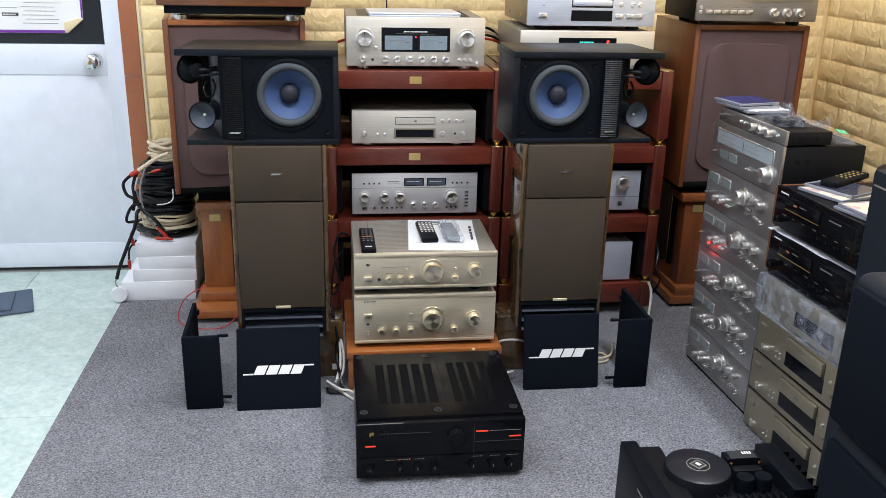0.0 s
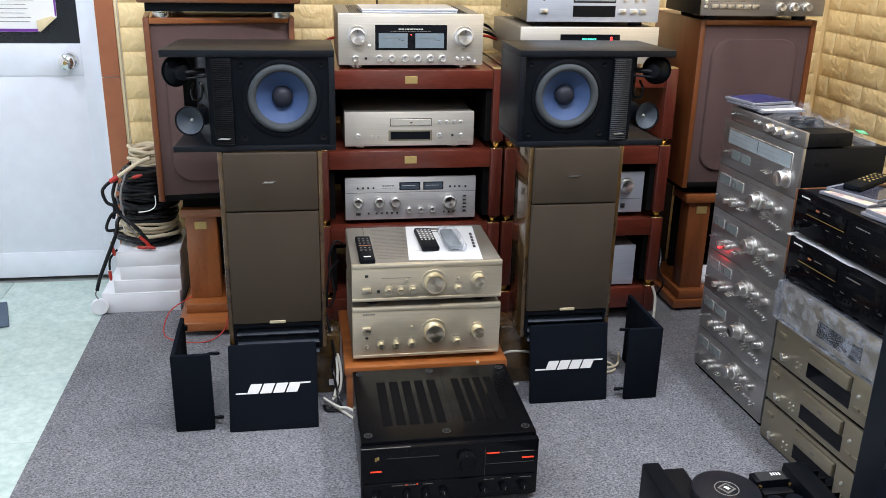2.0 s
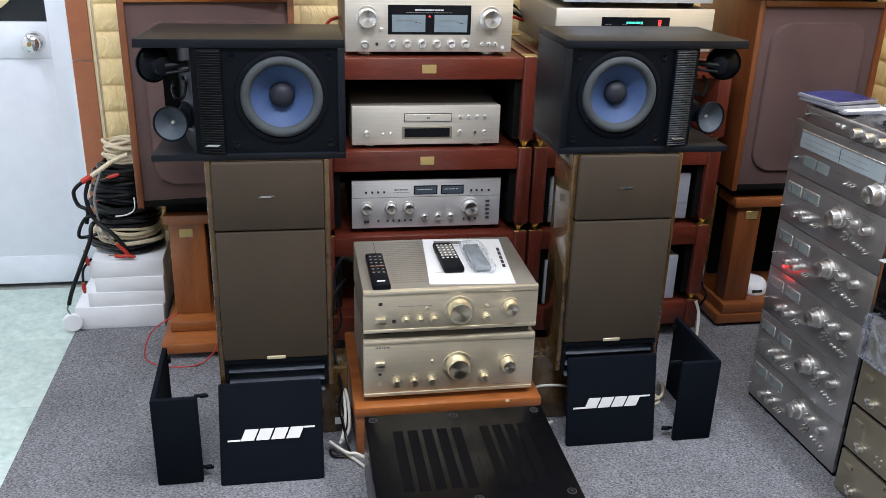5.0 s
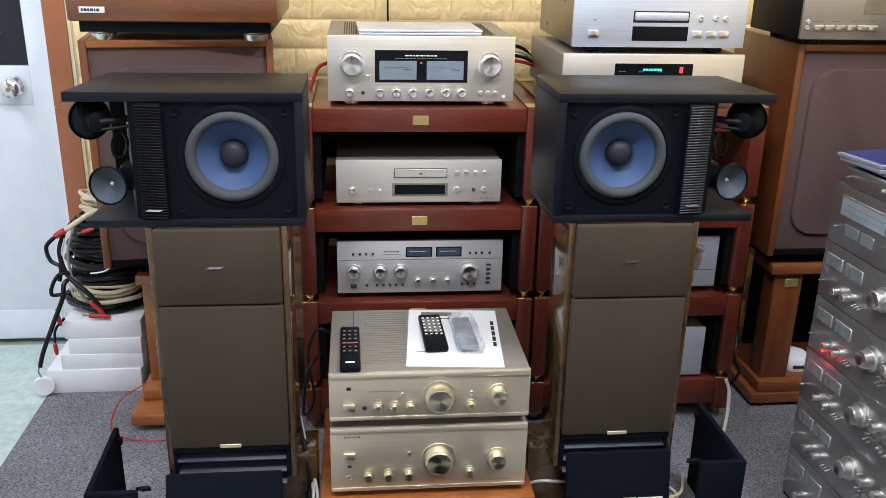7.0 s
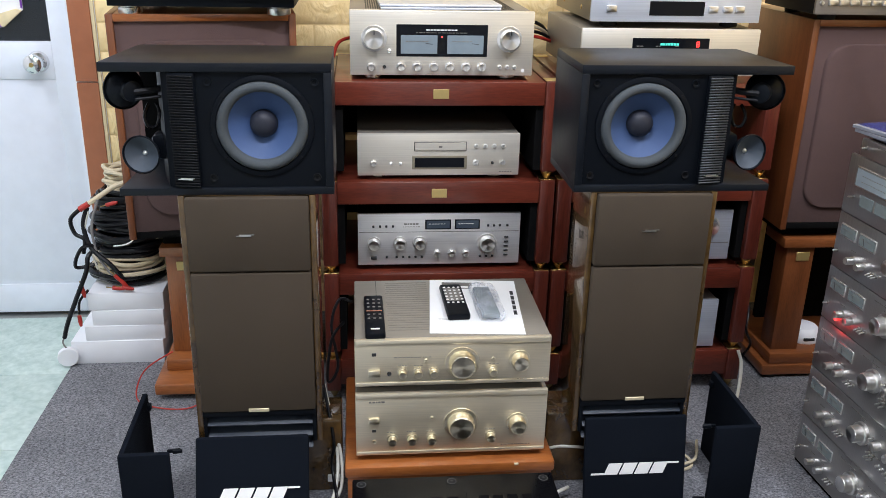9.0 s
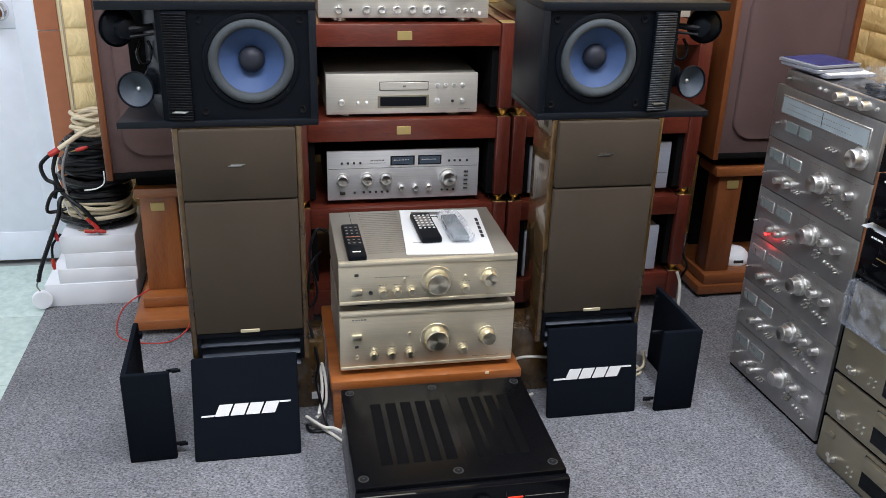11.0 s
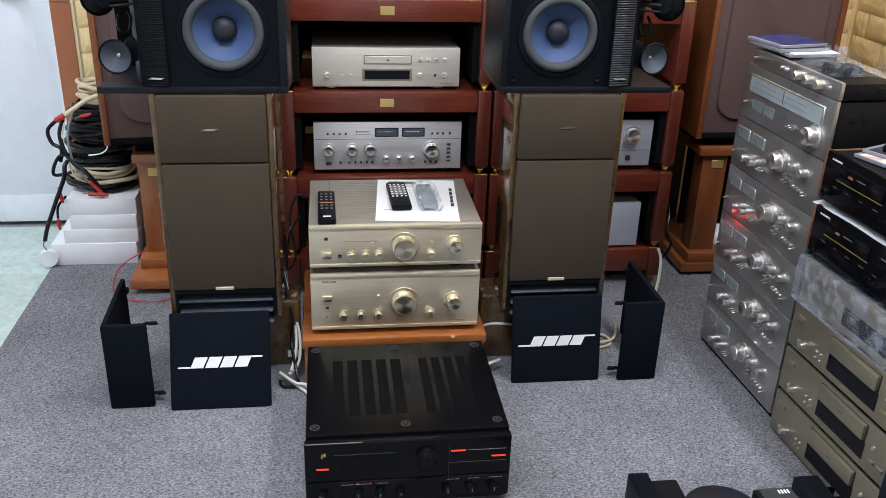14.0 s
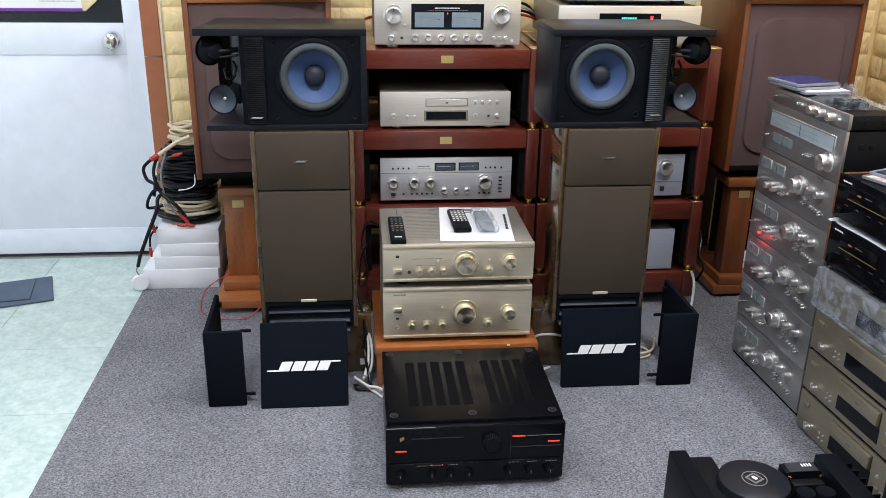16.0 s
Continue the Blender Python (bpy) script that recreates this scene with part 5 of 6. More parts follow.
def crumpled(w, d, h, seed, n=14):
    bm = bmesh.new()
    bmesh.ops.create_grid(bm, x_segments=n, y_segments=n, size=0.5)
    for v in bm.verts:
        x, y = v.co.x, v.co.y
        e = max(abs(x), abs(y)) * 2
        q = noise.noise(Vector((x * 5 + seed, y * 5, seed))) + 0.6 * noise.noise(Vector((x * 11, y * 11 + seed, 2)))
        v.co = Vector((x * w * (1 + 0.12 * q), y * d * (1 + 0.12 * q), max(0.001, h * (1 - e ** 2) * (0.7 + 0.7 * q) + 0.004 + 0.1 * h * abs(q))))
    return bm


part("film", crumpled(0.17, 0.14, 0.026, 3.1), BAG, bag)
part("film", turned(crumpled(0.08, 0.12, 0.045, 8.2), pose(0.01, 0.06, 0, 0, 0, 30)), BAG, bag)
for i, (x, y) in enumerate(((-0.03, -0.02), (0.0, -0.025), (0.03, -0.02), (-0.012, 0.01), (0.02, 0.012))):
    part("small_part", turned(box(-0.020, 0.020, -0.008, 0.008, 0, 0.014, 0.003), pose(x, y, 0.002, 0, 0, 40 * i)), BLACK_PLASTIC, bag)
bag2 = thing("plastic_bag", "clear plastic bag with a green sticker on the tuner", "bag", pose(1.372, 2.30, TU + 0.1345))
part("film", crumpled(0.10, 0.20, 0.05, 5.7), BAG, bag2)
part("sticker", turned(box(-0.02, 0.02, -0.01, 0.01, 0, 0.001, 0), pose(0.03, -0.05, 0.03, 20, 10, 20)), GREEN_TAG, bag2)

# ---- second stack: black players, a wrapped one and champagne players ----
def champagne_cd(z, h, label):
    c = component("champagne_player", label, "disc player", 0.440, h, 0.33, facing(2.148, z, 1.186, 4.4), BLACK_STEEL, CHAMP_CD, foot=0.008, group="champagne disc players")
    f = 0.008
    part("tray_gap", box(0.150, 0.316, -0.001, 0.001, f + h * 0.48, f + h * 0.93, 0), PRINT_DARK, c)
    tr = part("disc_tray", box(0.153, 0.314, -0.010, 0.004, f + h * 0.58, f + h * 0.92, 0.004), CHAMP_CD, c)
    bars(tr, 0.228, f + h * 0.75, 1, w=0.012, h=0.006, depth=0.0106)
    window(c, 0.150, 0.318, f + h * 0.16, f + h * 0.54)
    button(c, 0.035, f + h * 0.74, 0.026, 0.012, CHAMP_CD, 0.005, "power_switch")
    knob(c, 0.058, f + h * 0.22, 0.007, 0.012)
    part("jack", lathe([(0, 0.001), (0.0035, 0.001), (0.006, 0.002), (0.006, 0)], (0.040, 0, f + h * 0.22), "-y", 14), SPUN, c)
    for u in (0.108, 0.124):
        for vv in (0.20, 0.34):
            knob(c, u, f + h * vv, 0.0028, 0.003, None, False)
    for i in range(3):
        button(c, 0.345 + 0.028 * i, f + h * 0.30, 0.020, 0.008, CHAMP_CD, 0.004)
    knob(c, 0.345, f + h * 0.60, 0.004, 0.005)
    return c


for i, z in enumerate((0.0, 0.120, 0.240)):
    champagne_cd(z, 0.110, "champagne disc player with dark display in a stack")
wr = component("wrapped_player", "champagne disc player wrapped in clear plastic in the stack", "disc player", 0.440, 0.105, 0.33, facing(2.150, 0.360, 1.190, 4.4), BLACK_STEEL, CHAMP_CD, foot=0.006)
part("disc_tray", box(0.165, 0.322, -0.010, 0.004, 0.070, 0.106, 0.004), CHAMP_CD, wr)
window(wr, 0.158, 0.324, 0.024, 0.068)
bm = box(-0.012, 0.450, -0.020, 0.335, 0.004, 0.116, 0.008, 2)
bmesh.ops.subdivide_edges(bm, edges=bm.edges[:], cuts=7, use_grid_fill=True)
for v in bm.verts:
    q = Vector((noise.noise(v.co * 22), noise.noise(v.co * 22 + Vector((9, 0, 0))), 0.4 * noise.noise(v.co * 22 + Vector((0, 9, 0)))))
    v.co += q * 0.006
    v.co.z = min(max(v.co.z, 0.002), 0.1155)
part("wrap", bm, WRAP, wr, "crumpled clear plastic wrap")


def black_cd(z, label):
    c = component("black_player", label, "disc player", 0.432, 0.110, 0.34, facing(2.152, z, 1.186, 4.4), BLACK_STEEL, BLACK_GLOSS, foot=0.012, group="black disc players")
    part("end_cheek", box(-0.008, 0.0, 0.0, 0.33, 0.014, 0.120, 0.002), WALNUT, c)
    bars(c, 0.020, 0.108, 4, PRINT_WHITE, w=0.007, h=0.004)
    tr = part("disc_tray", box(0.052, 0.200, -0.004, 0.003, 0.070, 0.105, 0.002), BLACK_GLOSS, c)
    part("tray_edge", box(0.052, 0.200, -0.0048, -0.003, 0.0698, 0.0708, 0), PRINT_GOLD, tr)
    part("mark", box(0.088, 0.102, -0.0048, -0.003, 0.087, 0.092, 0), TERRA, tr)
    bars(tr, 0.115, 0.092, 4, PRINT_GREY, depth=0.0046)
    window(c, 0.225, 0.335, 0.072, 0.106, name="display")
    bars(c, 0.235, 0.095, 6, PRINT_GREY, w=0.006, h=0.003, depth=0.0022)
    for i in range(5):
        for j in range(3):
            button(c, 0.350 + 0.016 * i, 0.058 + 0.018 * j, 0.010, 0.006, BLACK_GLOSS, 0.002)
    for i in range(5):
        button(c, 0.21 + 0.035 * i, 0.038, 0.022, 0.010, BLACK_GLOSS, 0.002)
    knob(c, 0.030, 0.036, 0.010, 0.014, BLACK_GLOSS, False)
    for i in range(8):
        bars(c, 0.04 + 0.045 * i, 0.052, 2, PRINT_GREY, w=0.006, h=0.0012)
    return c


black_cd(0.478, "black disc player with walnut cheek in a stack")
fs = thing("foam_sheet", "thin white foam sheet between two black players", "foam sheet", facing(2.16, 0.600, 1.186, 4.4))
bm = bmesh.new()
bmesh.ops.create_grid(bm, x_segments=24, y_segments=8, size=0.5)
for v in bm.verts:
    x, y = v.co.x + 0.5, v.co.y + 0.5
    v.co = Vector((x * 0.445 - 0.011, y * 0.30 + 0.001, (0.003 if y > 0.15 else 0.003 - 0.004 * (0.15 - y) / 0.15 * (1 + 0.7 * math.sin(x * 7 + 2.4))) + 0.0012))
bmesh.ops.solidify(bm, geom=bm.faces[:], thickness=0.0016)
part("sheet", bm, FOAM_WRAP, fs)
black_cd(0.604, "black disc player with discs and a remote on its lid")
BT = 0.604 + 0.121
disc_case(pose(1.215, 2.105, BT, 0, 0, -72), SLEEVE_WARM, "clear disc case with a printed spine")
disc_case(pose(1.235, 2.110, BT + 0.0086, 0, 0, -66), SLEEVE_DARK, "clear disc case with a white booklet")
disc_case(pose(1.215, 1.93, BT, 0, 0, -78), CASE_PLASTIC, "clear disc case on the black player")
disc_case(pose(1.222, 1.925, BT + 0.0086, 0, 0, -82), SLEEVE_WARM, "disc case with a bright colourful cover")
r3 = remote(pose(1.262, 2.085, BT + 0.0172, 0, 0, -58), 0.045, 0.18, "black remote control lying on disc cases", 5, 3, PRINT_GOLD)

# ---- open black power amplifier on the carpet ----
pg = thing("open_amplifier", "black open-topped power amplifier with round transformer cover", "amplifier", pose(0.668, 1.20, 0))
part("front_panel", box(0.0, 0.040, 0, 0.556, 0.004, 0.208, 0.004), BLACK_PLASTIC, pg)
part("side_chamber", box(0.040, 0.094, 0.010, 0.542, 0.006, 0.198, 0.003), BLACK_STEEL, pg)
part("floor_plate", box(0.094, 0.400, 0.02, 0.50, 0.004, 0.020, 0.002), BLACK_STEEL, pg)
part("slot", box(-0.001, 0.002, 0.18, 0.42, 0.165, 0.169, 0), PRINT_GREY, pg)
part("transformer", lathe([(0, 0.02), (0.072, 0.02), (0.074, 0.03), (0.074, 0.208), (0.072, 0.216), (0.066, 0.219), (0, 0.220)], (0.139, 0.425, 0), "z", 48), LACQUER, pg, "round black transformer cover")
part("emblem_ring", lathe([(0.024, 0.2196), (0.0252, 0.2204), (0.0264, 0.2196)], (0.139, 0.425, 0), "z", 36), PRINT_GREY, pg)
em = part("emblem", turned(box(-0.014, 0.014, -0.014, 0.014, 0, 0.0006, 0), pose(0.139, 0.425, 0.2198, 0, 0, 30)), PRINT_GREY, pg)
part("emblem_core", turned(box(-0.010, 0.010, -0.010, 0.010, 0, 0.0012, 0), pose(0.139, 0.425, 0.2198, 0, 0, 30)), PRINT_DARK, em)
part("emblem_core", turned(box(-0.004, 0.004, -0.006, 0.006, 0, 0.0018, 0), pose(0.139, 0.425, 0.2198, 0, 0, 30)), PRINT_WHITE, em)
tb = part("terminal_block", box(0.218, 0.300, 0.446, 0.480, 0.02, 0.215, 0.003), BLACK_PLASTIC, pg)
part("label_plate", box(0.228, 0.292, 0.4465, 0.479, 0.2145, 0.2162, 0.0005, 1), PRINT_DARK, tb)
part("print", merge(*[box(0.262 + 0.006 * i, 0.2655 + 0.006 * i, 0.462, 0.472, 0.216, 0.217, 0) for i in range(4)]), PRINT_WHITE, tb)
part("bridge_plate", box(0.226, 0.296, 0.420, 0.443, 0.02, 0.200, 0.002), BLACK_STEEL, pg)
for x in (0.226, 0.294):
    part("bolt", lathe([(0, 0), (0.005, 0), (0.004, 0.004), (0, 0.005)], (x, 0.440, 0.205), "z", 10), BRASS, pg)
for x, y in ((0.240, 0.395), (0.283, 0.395), (0.083, 0.300), (0.098, 0.262), (0.316, 0.290), (0.330, 0.250)):
    c = part("capacitor", lathe([(0, 0.02), (0.021, 0.02), (0.021, 0.198), (0.019, 0.202), (0.0125, 0.201), (0, 0.201)], (x + (0.032 if y < 0.35 and x < 0.2 else 0), y, 0), "z", 24), BLACK_PLASTIC, pg)
    if y < 0.35:
        part("ring", lathe([(0.009, 0.2015), (0.0125, 0.2025), (0.0105, 0.2035), (0.008, 0.2025)], (x + (0.032 if x < 0.2 else 0), y, 0), "z", 20), FOAM_GREY, c)
for i in range(10):
    part("heat_fin", box(0.150 + 0.0165 * i, 0.1545 + 0.0165 * i, 0.05, 0.345, 0.02, 0.194, 0.001, 1), BLACK_STEEL, pg)
part("fin_bar", box(0.148, 0.305, 0.20, 0.215, 0.194, 0.198, 0.001), BLACK_STEEL, pg)
part("circuit_board", box(0.150, 0.190, 0.08, 0.330, 0.195, 0.199, 0.001, 1), BLACK_STEEL, pg)
part("deck_plate", box(0.095, 0.321, 0.021, 0.499, 0.164, 0.168, 0.001, 1), BLACK_PLASTIC, pg)
part("heat_sink", box(0.322, 0.372, 0.33, 0.520, 0.006, 0.206, 0.002), BLACK_PLASTIC, pg)
for i in range(14):
    part("sink_fin", box(0.372, 0.398, 0.13 + 0.028 * i, 0.133 + 0.028 * i, 0.006, 0.196, 0.0008, 1), BLACK_STEEL, pg)

# ---- black loudspeakers close to the aisle ----
def corner_speaker(z0, z1, inset, label):
    t = thing("black_speaker", label, "loudspeaker", pose(0.845 + inset, 1.255, z0), "stacked black loudspeakers")
    h = z1 - z0
    part("body", box(0, 0.34, -0.36, 0, 0, h, 0.024, 4), BLACK_SHELL, t)
    part("grille", box(-0.010, 0.004, -0.34, -0.02, 0.02, h - 0.02, 0.006), BLACK_CLOTH, t)
    part("trim", box(-0.0118, -0.008, -0.30, -0.288, 0.10, 0.16, 0.001, 1), TERRA, t)
    return t


DARK_BROWN = plain("dark brown vinyl", (0.022, 0.014, 0.013), 0.5, grain=120)
BLACK_SHELL = plain("dark blue-black painted shell", (0.008, 0.012, 0.018), 0.5, grain=200, spec=0.2)
corner_speaker(0.0, 0.548, 0.006, "black boxy loudspeaker standing on the carpet")
corner_speaker(0.549, 0.832, 0.0, "black boxy loudspeaker stacked on another one")

bu = thing("black_floor_unit", "tall black floor-standing cabinet beside the player stack", "cabinet", pose(1.095, 1.33, 0))
part("body", box(0, 0.32, 0, 0.29, 0, 0.905, 0.006), BLACK_SHELL, bu)
part("groove", box(-0.001, 0.002, 0.01, 0.28, 0.872, 0.876, 0), PRINT_GREY, bu)
dsp = thing("dark_speaker", "dark brown rounded loudspeaker on a stand by the wall", "loudspeaker", pose(1.742, 2.55, 0))
part("body", box(0, 0.24, -0.25, 0, 0.762, 1.30, 0.025, 4), DARK_BROWN, dsp)
part("neck", box(0.02, 0.20, -0.20, -0.02, 0.688, 0.764, 0.006), WALNUT, dsp)
part("lower_body", box(-0.035, 0.25, -0.26, 0, 0.0, 0.690, 0.04, 4), DARK_BROWN, dsp)

# ---- white boxes and coiled cables by the door ----
def carton(x0, x1, y0, y1, z0, z1, turn, label):
    t = thing("carton", label, "carton", pose((x0 + x1) / 2, (y0 + y1) / 2, z0, 0, 0, turn), "white cartons")
    w, d, h = (x1 - x0) / 2, (y1 - y0) / 2, z1 - z0
    part("tray", box(-w, w, -d, d, 0, h * 0.9, 0.001), CARD_WHITE, t)
    part("lid", box(-w - 0.001, w + 0.001, -d - 0.001, d + 0.001, h * 0.05, h, 0.002), CARD_WHITE, t)
    return t


carton(-0.800, -0.530, 3.215, 3.50, 0.0, 0.075, 0, "white flat carton at the bottom of a pile")
carton(-0.757, -0.525, 3.220, 3.49, 0.0755, 0.123, 1, "white flat carton in a pile")
carton(-0.728, -0.520, 3.222, 3.48, 0.1235, 0.173, -1, "white flat carton in a pile")
carton(-0.738, -0.520, 3.224, 3.48, 0.1735, 0.229, 0.5, "white flat carton under coiled cables")

tape = thing("tape_roll", "white round of tape at the cartons' foot", "tape", pose(-0.808, 3.200, 0.034, 90, 0, 12))
part("roll", lathe([(0, 0), (0.028, 0), (0.030, 0.002), (0.030, 0.016), (0.028, 0.018), (0, 0.018)], (0, 0, -0.009), "z", 28), CARD_WHITE, tape)


def coil(z0, n, r, cr, mat, seed, label, cx=-0.655, cy=3.36):
    rng = random.Random(seed)
    t = thing("cable_coil", label, "cable", pose(cx, cy, 0), "coiled cables")
    for i in range(n):
        rr = r * rng.uniform(0.82, 1.06)
        ox, oy = rng.uniform(-0.010, 0.010), rng.uniform(-0.010, 0.010)
        tx, ty, ph = rng.uniform(-0.06, 0.06), rng.uniform(-0.06, 0.06), rng.uniform(0, 6)
        pts = []
        for k in range(12):
            a = 2 * math.pi * k / 12
            x, y = ox + rr * math.cos(a) * (1 + 0.05 * math.sin(2 * a + ph)), oy + rr * 0.85 * math.sin(a)
            pts.append((x, y, z0 + cr * 1.1 + i * cr * 1.15 + tx * x + ty * y + 0.004 * math.sin(3 * a + ph)))
        part("turn", pipe(pts, cr, 8, 3, True), mat, t)
    return t


coil(0.229, 4, 0.102, 0.0085, BLACK_CABLE, 1, "coil of black cable on white cartons", -0.640)
coil(0.268, 5, 0.100, 0.0070, CREAM_CABLE, 2, "coil of cream cable between black coils", -0.638)
coil(0.308, 7, 0.096, 0.0098, BLACK_CABLE, 3, "coil of thick black cable", -0.632)
coil(0.385, 6, 0.086, 0.0090, BLACK_CABLE, 4, "coil of thick black cable", -0.632)
coil(0.446, 7, 0.080, 0.0085, BLACK_CABLE, 5, "coil of black cable with red plugs", -0.632)
coil(0.512, 9, 0.054, 0.0066, CREAM_CABLE, 6, "bundle of cream cable topping the pile", -0.628)


def cable(points, r, mat, label, name="cable"):
    t = thing(name, label, "cable", pose(*points[0]))
    o = Vector(points[0])
    part("lead", pipe([Vector(p) - o for p in points], r), mat, t)
    return t


cable([(-0.700, 3.27, 0.36), (-0.722, 3.235, 0.345), (-0.727, 3.215, 0.305), (-0.763, 3.205, 0.221), (-0.797, 3.203, 0.142), (-0.812, 3.203, 0.095)], 0.0068, BLACK_CABLE, "thick black cable slanting down to the floor")
cable([(-0.812, 3.203, 0.097), (-0.818, 3.200, 0.080), (-0.808, 3.198, 0.060)], 0.0025, COPPER_TAPE, "thin bare end of a hanging cable")
cable([(-0.707, 3.26, 0.310), (-0.762, 3.235, 0.310), (-0.737, 3.235, 0.370), (-0.692, 3.255, 0.370)], 0.0055, BLACK_CABLE, "black cable looping out of the pile")
cable([(-0.602, 3.29, 0.555), (-0.642, 3.285, 0.540), (-0.682, 3.275, 0.515), (-0.712, 3.27, 0.495)], 0.0075, CREAM_CABLE, "cream cable tail with a red end")
cable([(-0.714, 3.27, 0.494), (-0.727, 3.268, 0.486), (-0.740, 3.268, 0.478)], 0.009, RED_CABLE, "red sleeve at a cable's end")
cable([(-0.737, 3.27, 0.480), (-0.767, 3.26, 0.450), (-0.757, 3.25, 0.410), (-0.732, 3.25, 0.390), (-0.737, 3.24, 0.350)], 0.006, BLACK_CABLE, "black cable loop beside the pile")
cable([(-0.722, 3.28, 0.480), (-0.734, 3.262, 0.430), (-0.714, 3.246, 0.365), (-0.662, 3.236, 0.315), (-0.630, 3.232, 0.272)], 0.007, BLACK_CABLE, "black lead across the coils")
cable([(-0.717, 3.27, 0.470), (-0.730, 3.255, 0.410), (-0.714, 3.243, 0.350), (-0.702, 3.24, 0.300)], 0.0025, WHITE_CABLE, "thin white strand down the coils")
cable([(-0.592, 3.262, 0.425), (-0.594, 3.258, 0.388), (-0.617, 3.254, 0.372), (-0.652, 3.252, 0.368)], 0.0022, PAPER, "white tie wire on a black coil")
cable([(-0.732, 3.225, 0.240), (-0.757, 3.212, 0.210), (-0.762, 3.208, 0.170)], 0.004, BLACK_CABLE, "short black lead over the cartons")
cable([(-0.682, 3.255, 0.510), (-0.707, 3.25, 0.430), (-0.697, 3.245, 0.340), (-0.662, 3.24, 0.280)], 0.004, COPPER_TAPE, "grey meshed cable down the coils")
for i, (x, y, z, a) in enumerate(((-0.662, 3.262, 0.492, -15), (-0.652, 3.228, 0.285, 48), (-0.638, 3.226, 0.272, 52), (-0.662, 3.226, 0.246, 8), (-0.634, 3.224, 0.248, 12), (-0.747, 3.215, 0.255, 80), (-0.762, 3.207, 0.165, 88))):
    pl = thing("cable_plug", "red banana plug on a coiled cable", "plug", pose(x, y, z, 0, a, 0), "red plugs")
    part("sleeve", lathe([(0, 0), (0.006, 0), (0.0065, 0.02), (0.004, 0.034), (0, 0.036)], (0, 0, 0), "x", 12), RED_CABLE, pl)
    part("pin", lathe([(0, 0), (0.002, 0), (0.002, 0.018), (0, 0.019)], (0, 0, 0), "-x", 8), BRASS, pl)

# ---- loose cables on the floor and behind the columns ----
cable([(-0.46, 3.03, 0.13), (-0.53, 2.975, 0.10), (-0.55, 2.945, 0.03), (-0.49, 2.935, 0.004), (-0.40, 2.930, 0.006), (-0.345, 2.950, 0.05), (-0.335, 2.965, 0.14)], 0.0022, RED_CABLE, "thin red cable drooping in a loop before the stand")
cable([(-0.03, 2.46, 0.022), (0.005, 2.425, 0.012), (0.03, 2.40, 0.006), (0.06, 2.36, 0.006), (0.10, 2.33, 0.012)], 0.004, WHITE_CABLE, "white cable between column and amplifier")
cable([(-0.03, 2.45, 0.030), (0.01, 2.41, 0.022), (0.04, 2.40, 0.020), (0.09, 2.33, 0.024)], 0.004, WHITE_CABLE, "white cable between column and amplifier")
cable([(-0.02, 2.64, 0.20), (0.005, 2.56, 0.16), (0.022, 2.52, 0.10), (0.02, 2.47, 0.05), (-0.005, 2.44, 0.03)], 0.004, WHITE_CABLE, "white cable falling beside the cherry stand")
cable([(-0.02, 2.66, 0.22), (0.0, 2.57, 0.17), (0.012, 2.53, 0.11), (0.012, 2.48, 0.07), (0.0, 2.44, 0.04)], 0.004, WHITE_CABLE, "white cable falling beside the cherry stand")
cable([(0.05, 2.75, 0.40), (0.02, 2.72, 0.42), (0.0, 2.70, 0.36), (0.015, 2.66, 0.27), (-0.01, 2.64, 0.24), (0.0, 2.68, 0.33), (0.03, 2.72, 0.36)], 0.0038, BLACK_CABLE, "black cable looping behind the gold amplifiers")
cable([(-0.02, 2.60, 0.26), (0.005, 2.52, 0.15), (0.0, 2.50, 0.10), (0.015, 2.43, 0.03), (0.02, 2.42, 0.008), (-0.02, 2.42, 0.006), (-0.03, 2.44, 0.01)], 0.004, BLACK_CABLE, "black cable hanging onto the carpet")
cable([(0.50, 2.52, 0.10), (0.53, 2.50, 0.125), (0.57, 2.49, 0.13), (0.60, 2.50, 0.12)], 0.0035, WHITE_CABLE, "pale cable from stand to column")
cable([(0.49, 2.42, 0.03), (0.52, 2.44, 0.035), (0.56, 2.47, 0.03)], 0.0045, WHITE_CABLE, "pale cable at the column's foot")
cable([(0.80, 2.56, 0.03), (0.85, 2.55, 0.008), (0.905, 2.57, 0.006), (0.90, 2.62, 0.006), (0.84, 2.62, 0.010), (0.86, 2.57, 0.014), (0.915, 2.58, 0.018), (0.95, 2.66, 0.02)], 0.004, CREAM_CABLE, "cream cable looped on the carpet")
cable([(1.165, 2.94, 0.135), (1.175, 2.93, 0.10), (1.165, 2.90, 0.05), (1.14, 2.86, 0.006), (1.10, 2.82, 0.005)], 0.005, WHITE_CABLE, "white twisted cable from the rack to the carpet")
cable([(1.21, 3.10, 0.30), (1.235, 3.06, 0.22), (1.22, 3.02, 0.16), (1.25, 3.04, 0.10), (1.235, 3.08, 0.02)], 0.004, BLACK_CABLE, "black cable hanging between rack and stand")
for i, (dy, mm) in enumerate(((0.0, RED_CABLE), (0.02, BLACK_CABLE), (0.04, CREAM_CABLE), (0.055, BLACK_CABLE))):
    cable([(0.515, 3.30 + dy, 0.965 + 0.012 * i), (0.56, 3.26 + dy, 0.985 + 0.012 * i), (0.61, 3.28 + dy, 0.975 + 0.01 * i), (0.66, 3.36 + dy, 0.95)], 0.005, mm, "cable running between components on the racks")
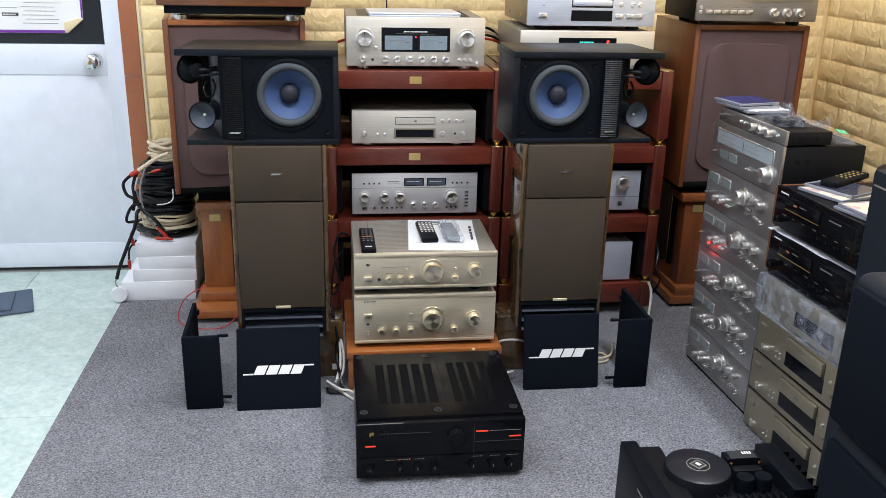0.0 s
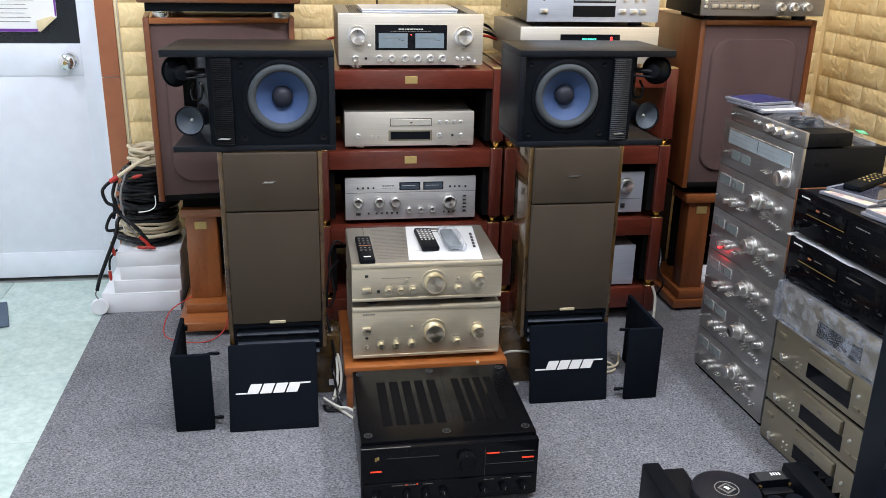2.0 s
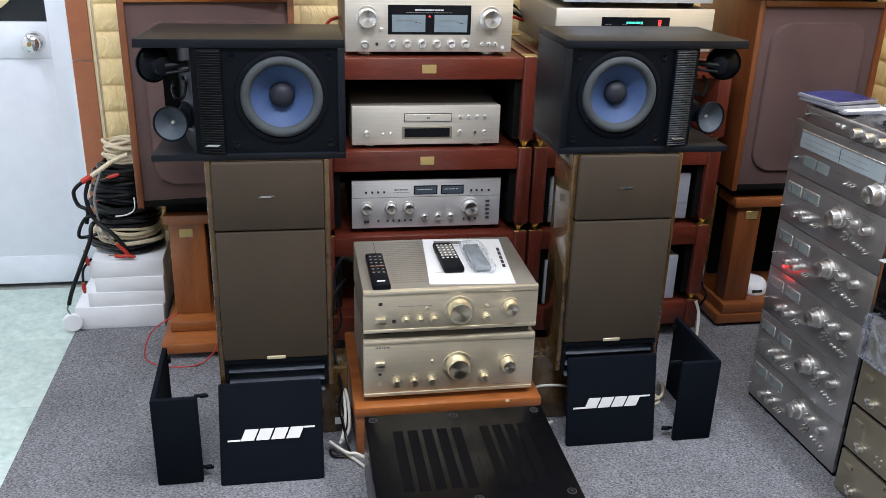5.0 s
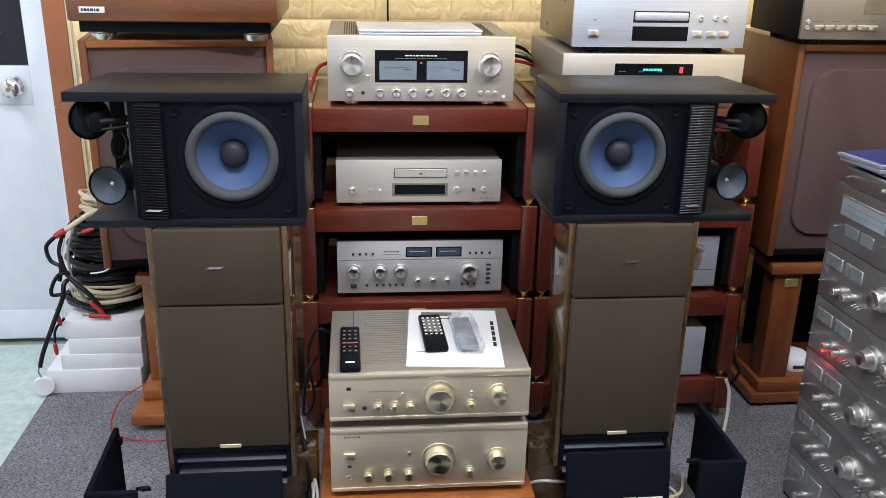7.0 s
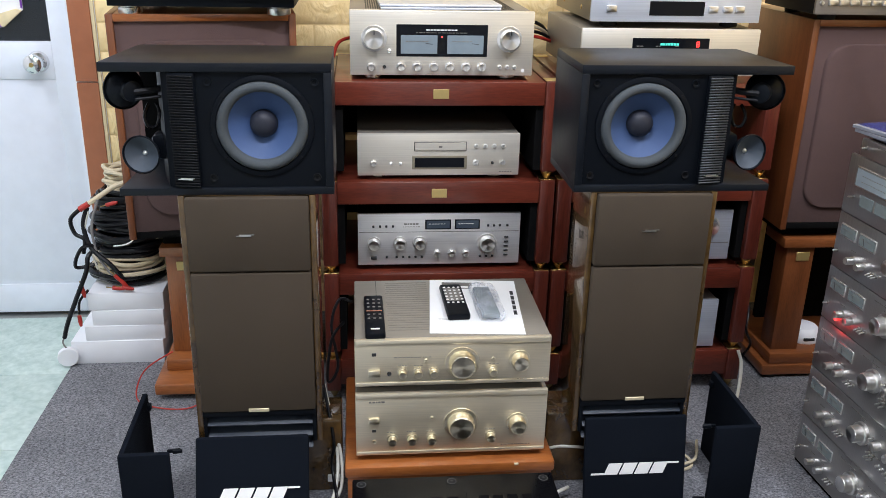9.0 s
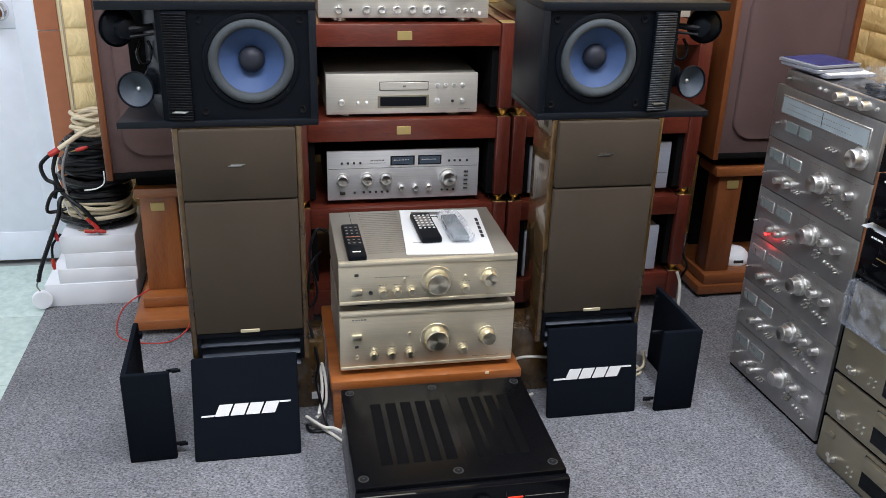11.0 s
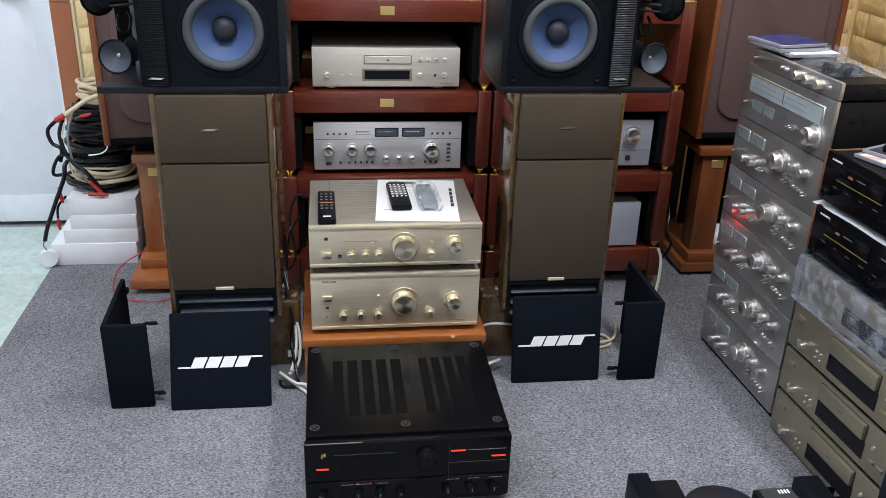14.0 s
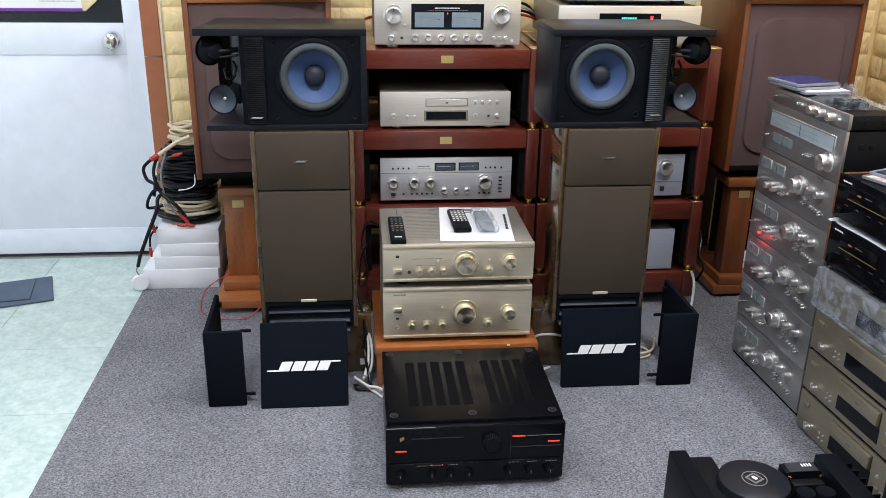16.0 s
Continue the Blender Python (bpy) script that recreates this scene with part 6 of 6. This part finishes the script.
cable([(0.06, 3.33, 0.97), (0.02, 3.28, 0.96), (0.0, 3.22, 0.915), (-0.035, 3.14, 0.86), (-0.04, 3.1, 0.80)], 0.005, RED_CABLE, "dark red cable over the rack edge")

wd2 = thing("white_device", "white round plastic device with small print in the stand", "device", pose(1.455, 3.12, 0.080))
part("shell", lathe([(0, 0), (0.052, 0), (0.055, 0.006), (0.050, 0.034), (0.040, 0.044), (0, 0.047)], (0, 0, 0), "z", 32), CARD_WHITE, wd2)
part("socket", box(-0.02, 0.015, -0.0545, -0.048, 0.012, 0.022, 0.002), PRINT_DARK, wd2)

# dark sheet added to paint the shade between rack and stand
db = thing("shade_board", "tall dark sheet painting the shade behind the stand", "board", pose(1.08, 3.49, 0))
part("board", box(0, 0.37, 0, 0.018, 0, 0.92, 0.002), DARK_BROWN, db)

# lead on the wall
cable([(0.222, 3.535, 1.02), (0.221, 3.535, 1.2), (0.222, 3.535, 1.45)], 0.003, BLACK_CABLE, "thin black lead running up the brick wall", "wall_lead")

# ---- pieces of floor and walls ----
tile = box(-0.1992, 0.1992, -0.1992, 0.1992, -0.003, 0.003, 0.0008, 1)
first = part("tile", tile, TILE, floor)
first.location = (-1.005, 3.36, -0.006)
for i in range(4):
    for j in range(15):
        if (i, j) == (0, 0):
            continue
        o = new("tile", first.data)
        o.parent = floor
        o.location = (-1.005 - 0.4 * i, 3.36 - 0.4 * j, -0.006)


def brick_mesh(seed, w, h):
    bm = bmesh.new()
    nx, nz = 8, 5
    g = [[None] * (nz + 1) for _ in range(nx + 1)]
    for i in range(nx + 1):
        for j in range(nz + 1):
            x, zq = (i / nx - 0.5) * w, (j / nz - 0.5) * h
            edge = i in (0, nx) or j in (0, nz)
            q = noise.noise(Vector((x * 18 + seed * 7, zq * 26, seed))) + 0.5 * noise.noise(Vector((x * 45, zq * 50 + seed, seed * 3)))
            dep = 0.0 if edge else -(0.0062 + 0.0042 * q)
            if not edge and (i in (1, nx - 1) or j in (1, nz - 1)):
                dep *= 0.85
                x += (0.35 * w / nx) * (-1 if i == 1 else 1 if i == nx - 1 else 0)
                zq += (0.4 * h / nz) * (-1 if j == 1 else 1 if j == nz - 1 else 0)
            g[i][j] = bm.verts.new((x, dep, zq))
    for i in range(nx):
        for j in range(nz):
            bm.faces.new((g[i][j], g[i + 1][j], g[i + 1][j + 1], g[i][j + 1]))
    me = bpy.data.meshes.new("brick")
    bm.to_mesh(me)
    bm.free()
    me.materials.append(BRICK)
    me.polygons.foreach_set("use_smooth", [True] * len(me.polygons))
    return me


BW, BH = 0.232, 0.0868
meshes = [brick_mesh(k, BW - 0.006, BH - 0.005) for k in range(10)]
rng = random.Random(4)


def course(parent, start, stop, zc, place, widths):
    """One row of bricks of mixed lengths along a wall."""
    a = start
    while a < stop - 0.03:
        w = min(rng.choice(widths), stop - a)
        if stop - a - w < 0.05:
            w = stop - a
        b = new("brick", rng.choice(meshes))
        b.parent = parent
        b.matrix_basis = place(a + w / 2, zc) @ Matrix.Diagonal(((w - 0.006) / (BW - 0.006), 1, 1, 1))
        a += w


for row in range(15):
    zc = 0.022 + BH * (row + 0.5)
    course(wall_north, -0.713, XR - 0.012, zc, lambda q, z: Matrix.Translation((q, YF - 0.0008, z)), (0.118, 0.118, 0.19, 0.232, 0.232))
    course(wall_east, 1.15 - 0.116 * (row % 2), YF - 0.012, zc, lambda q, z: Matrix.Translation((XR - 0.0008, q, z)) @ Matrix.Rotation(radians(-90), 4, "Z"), (0.232,))
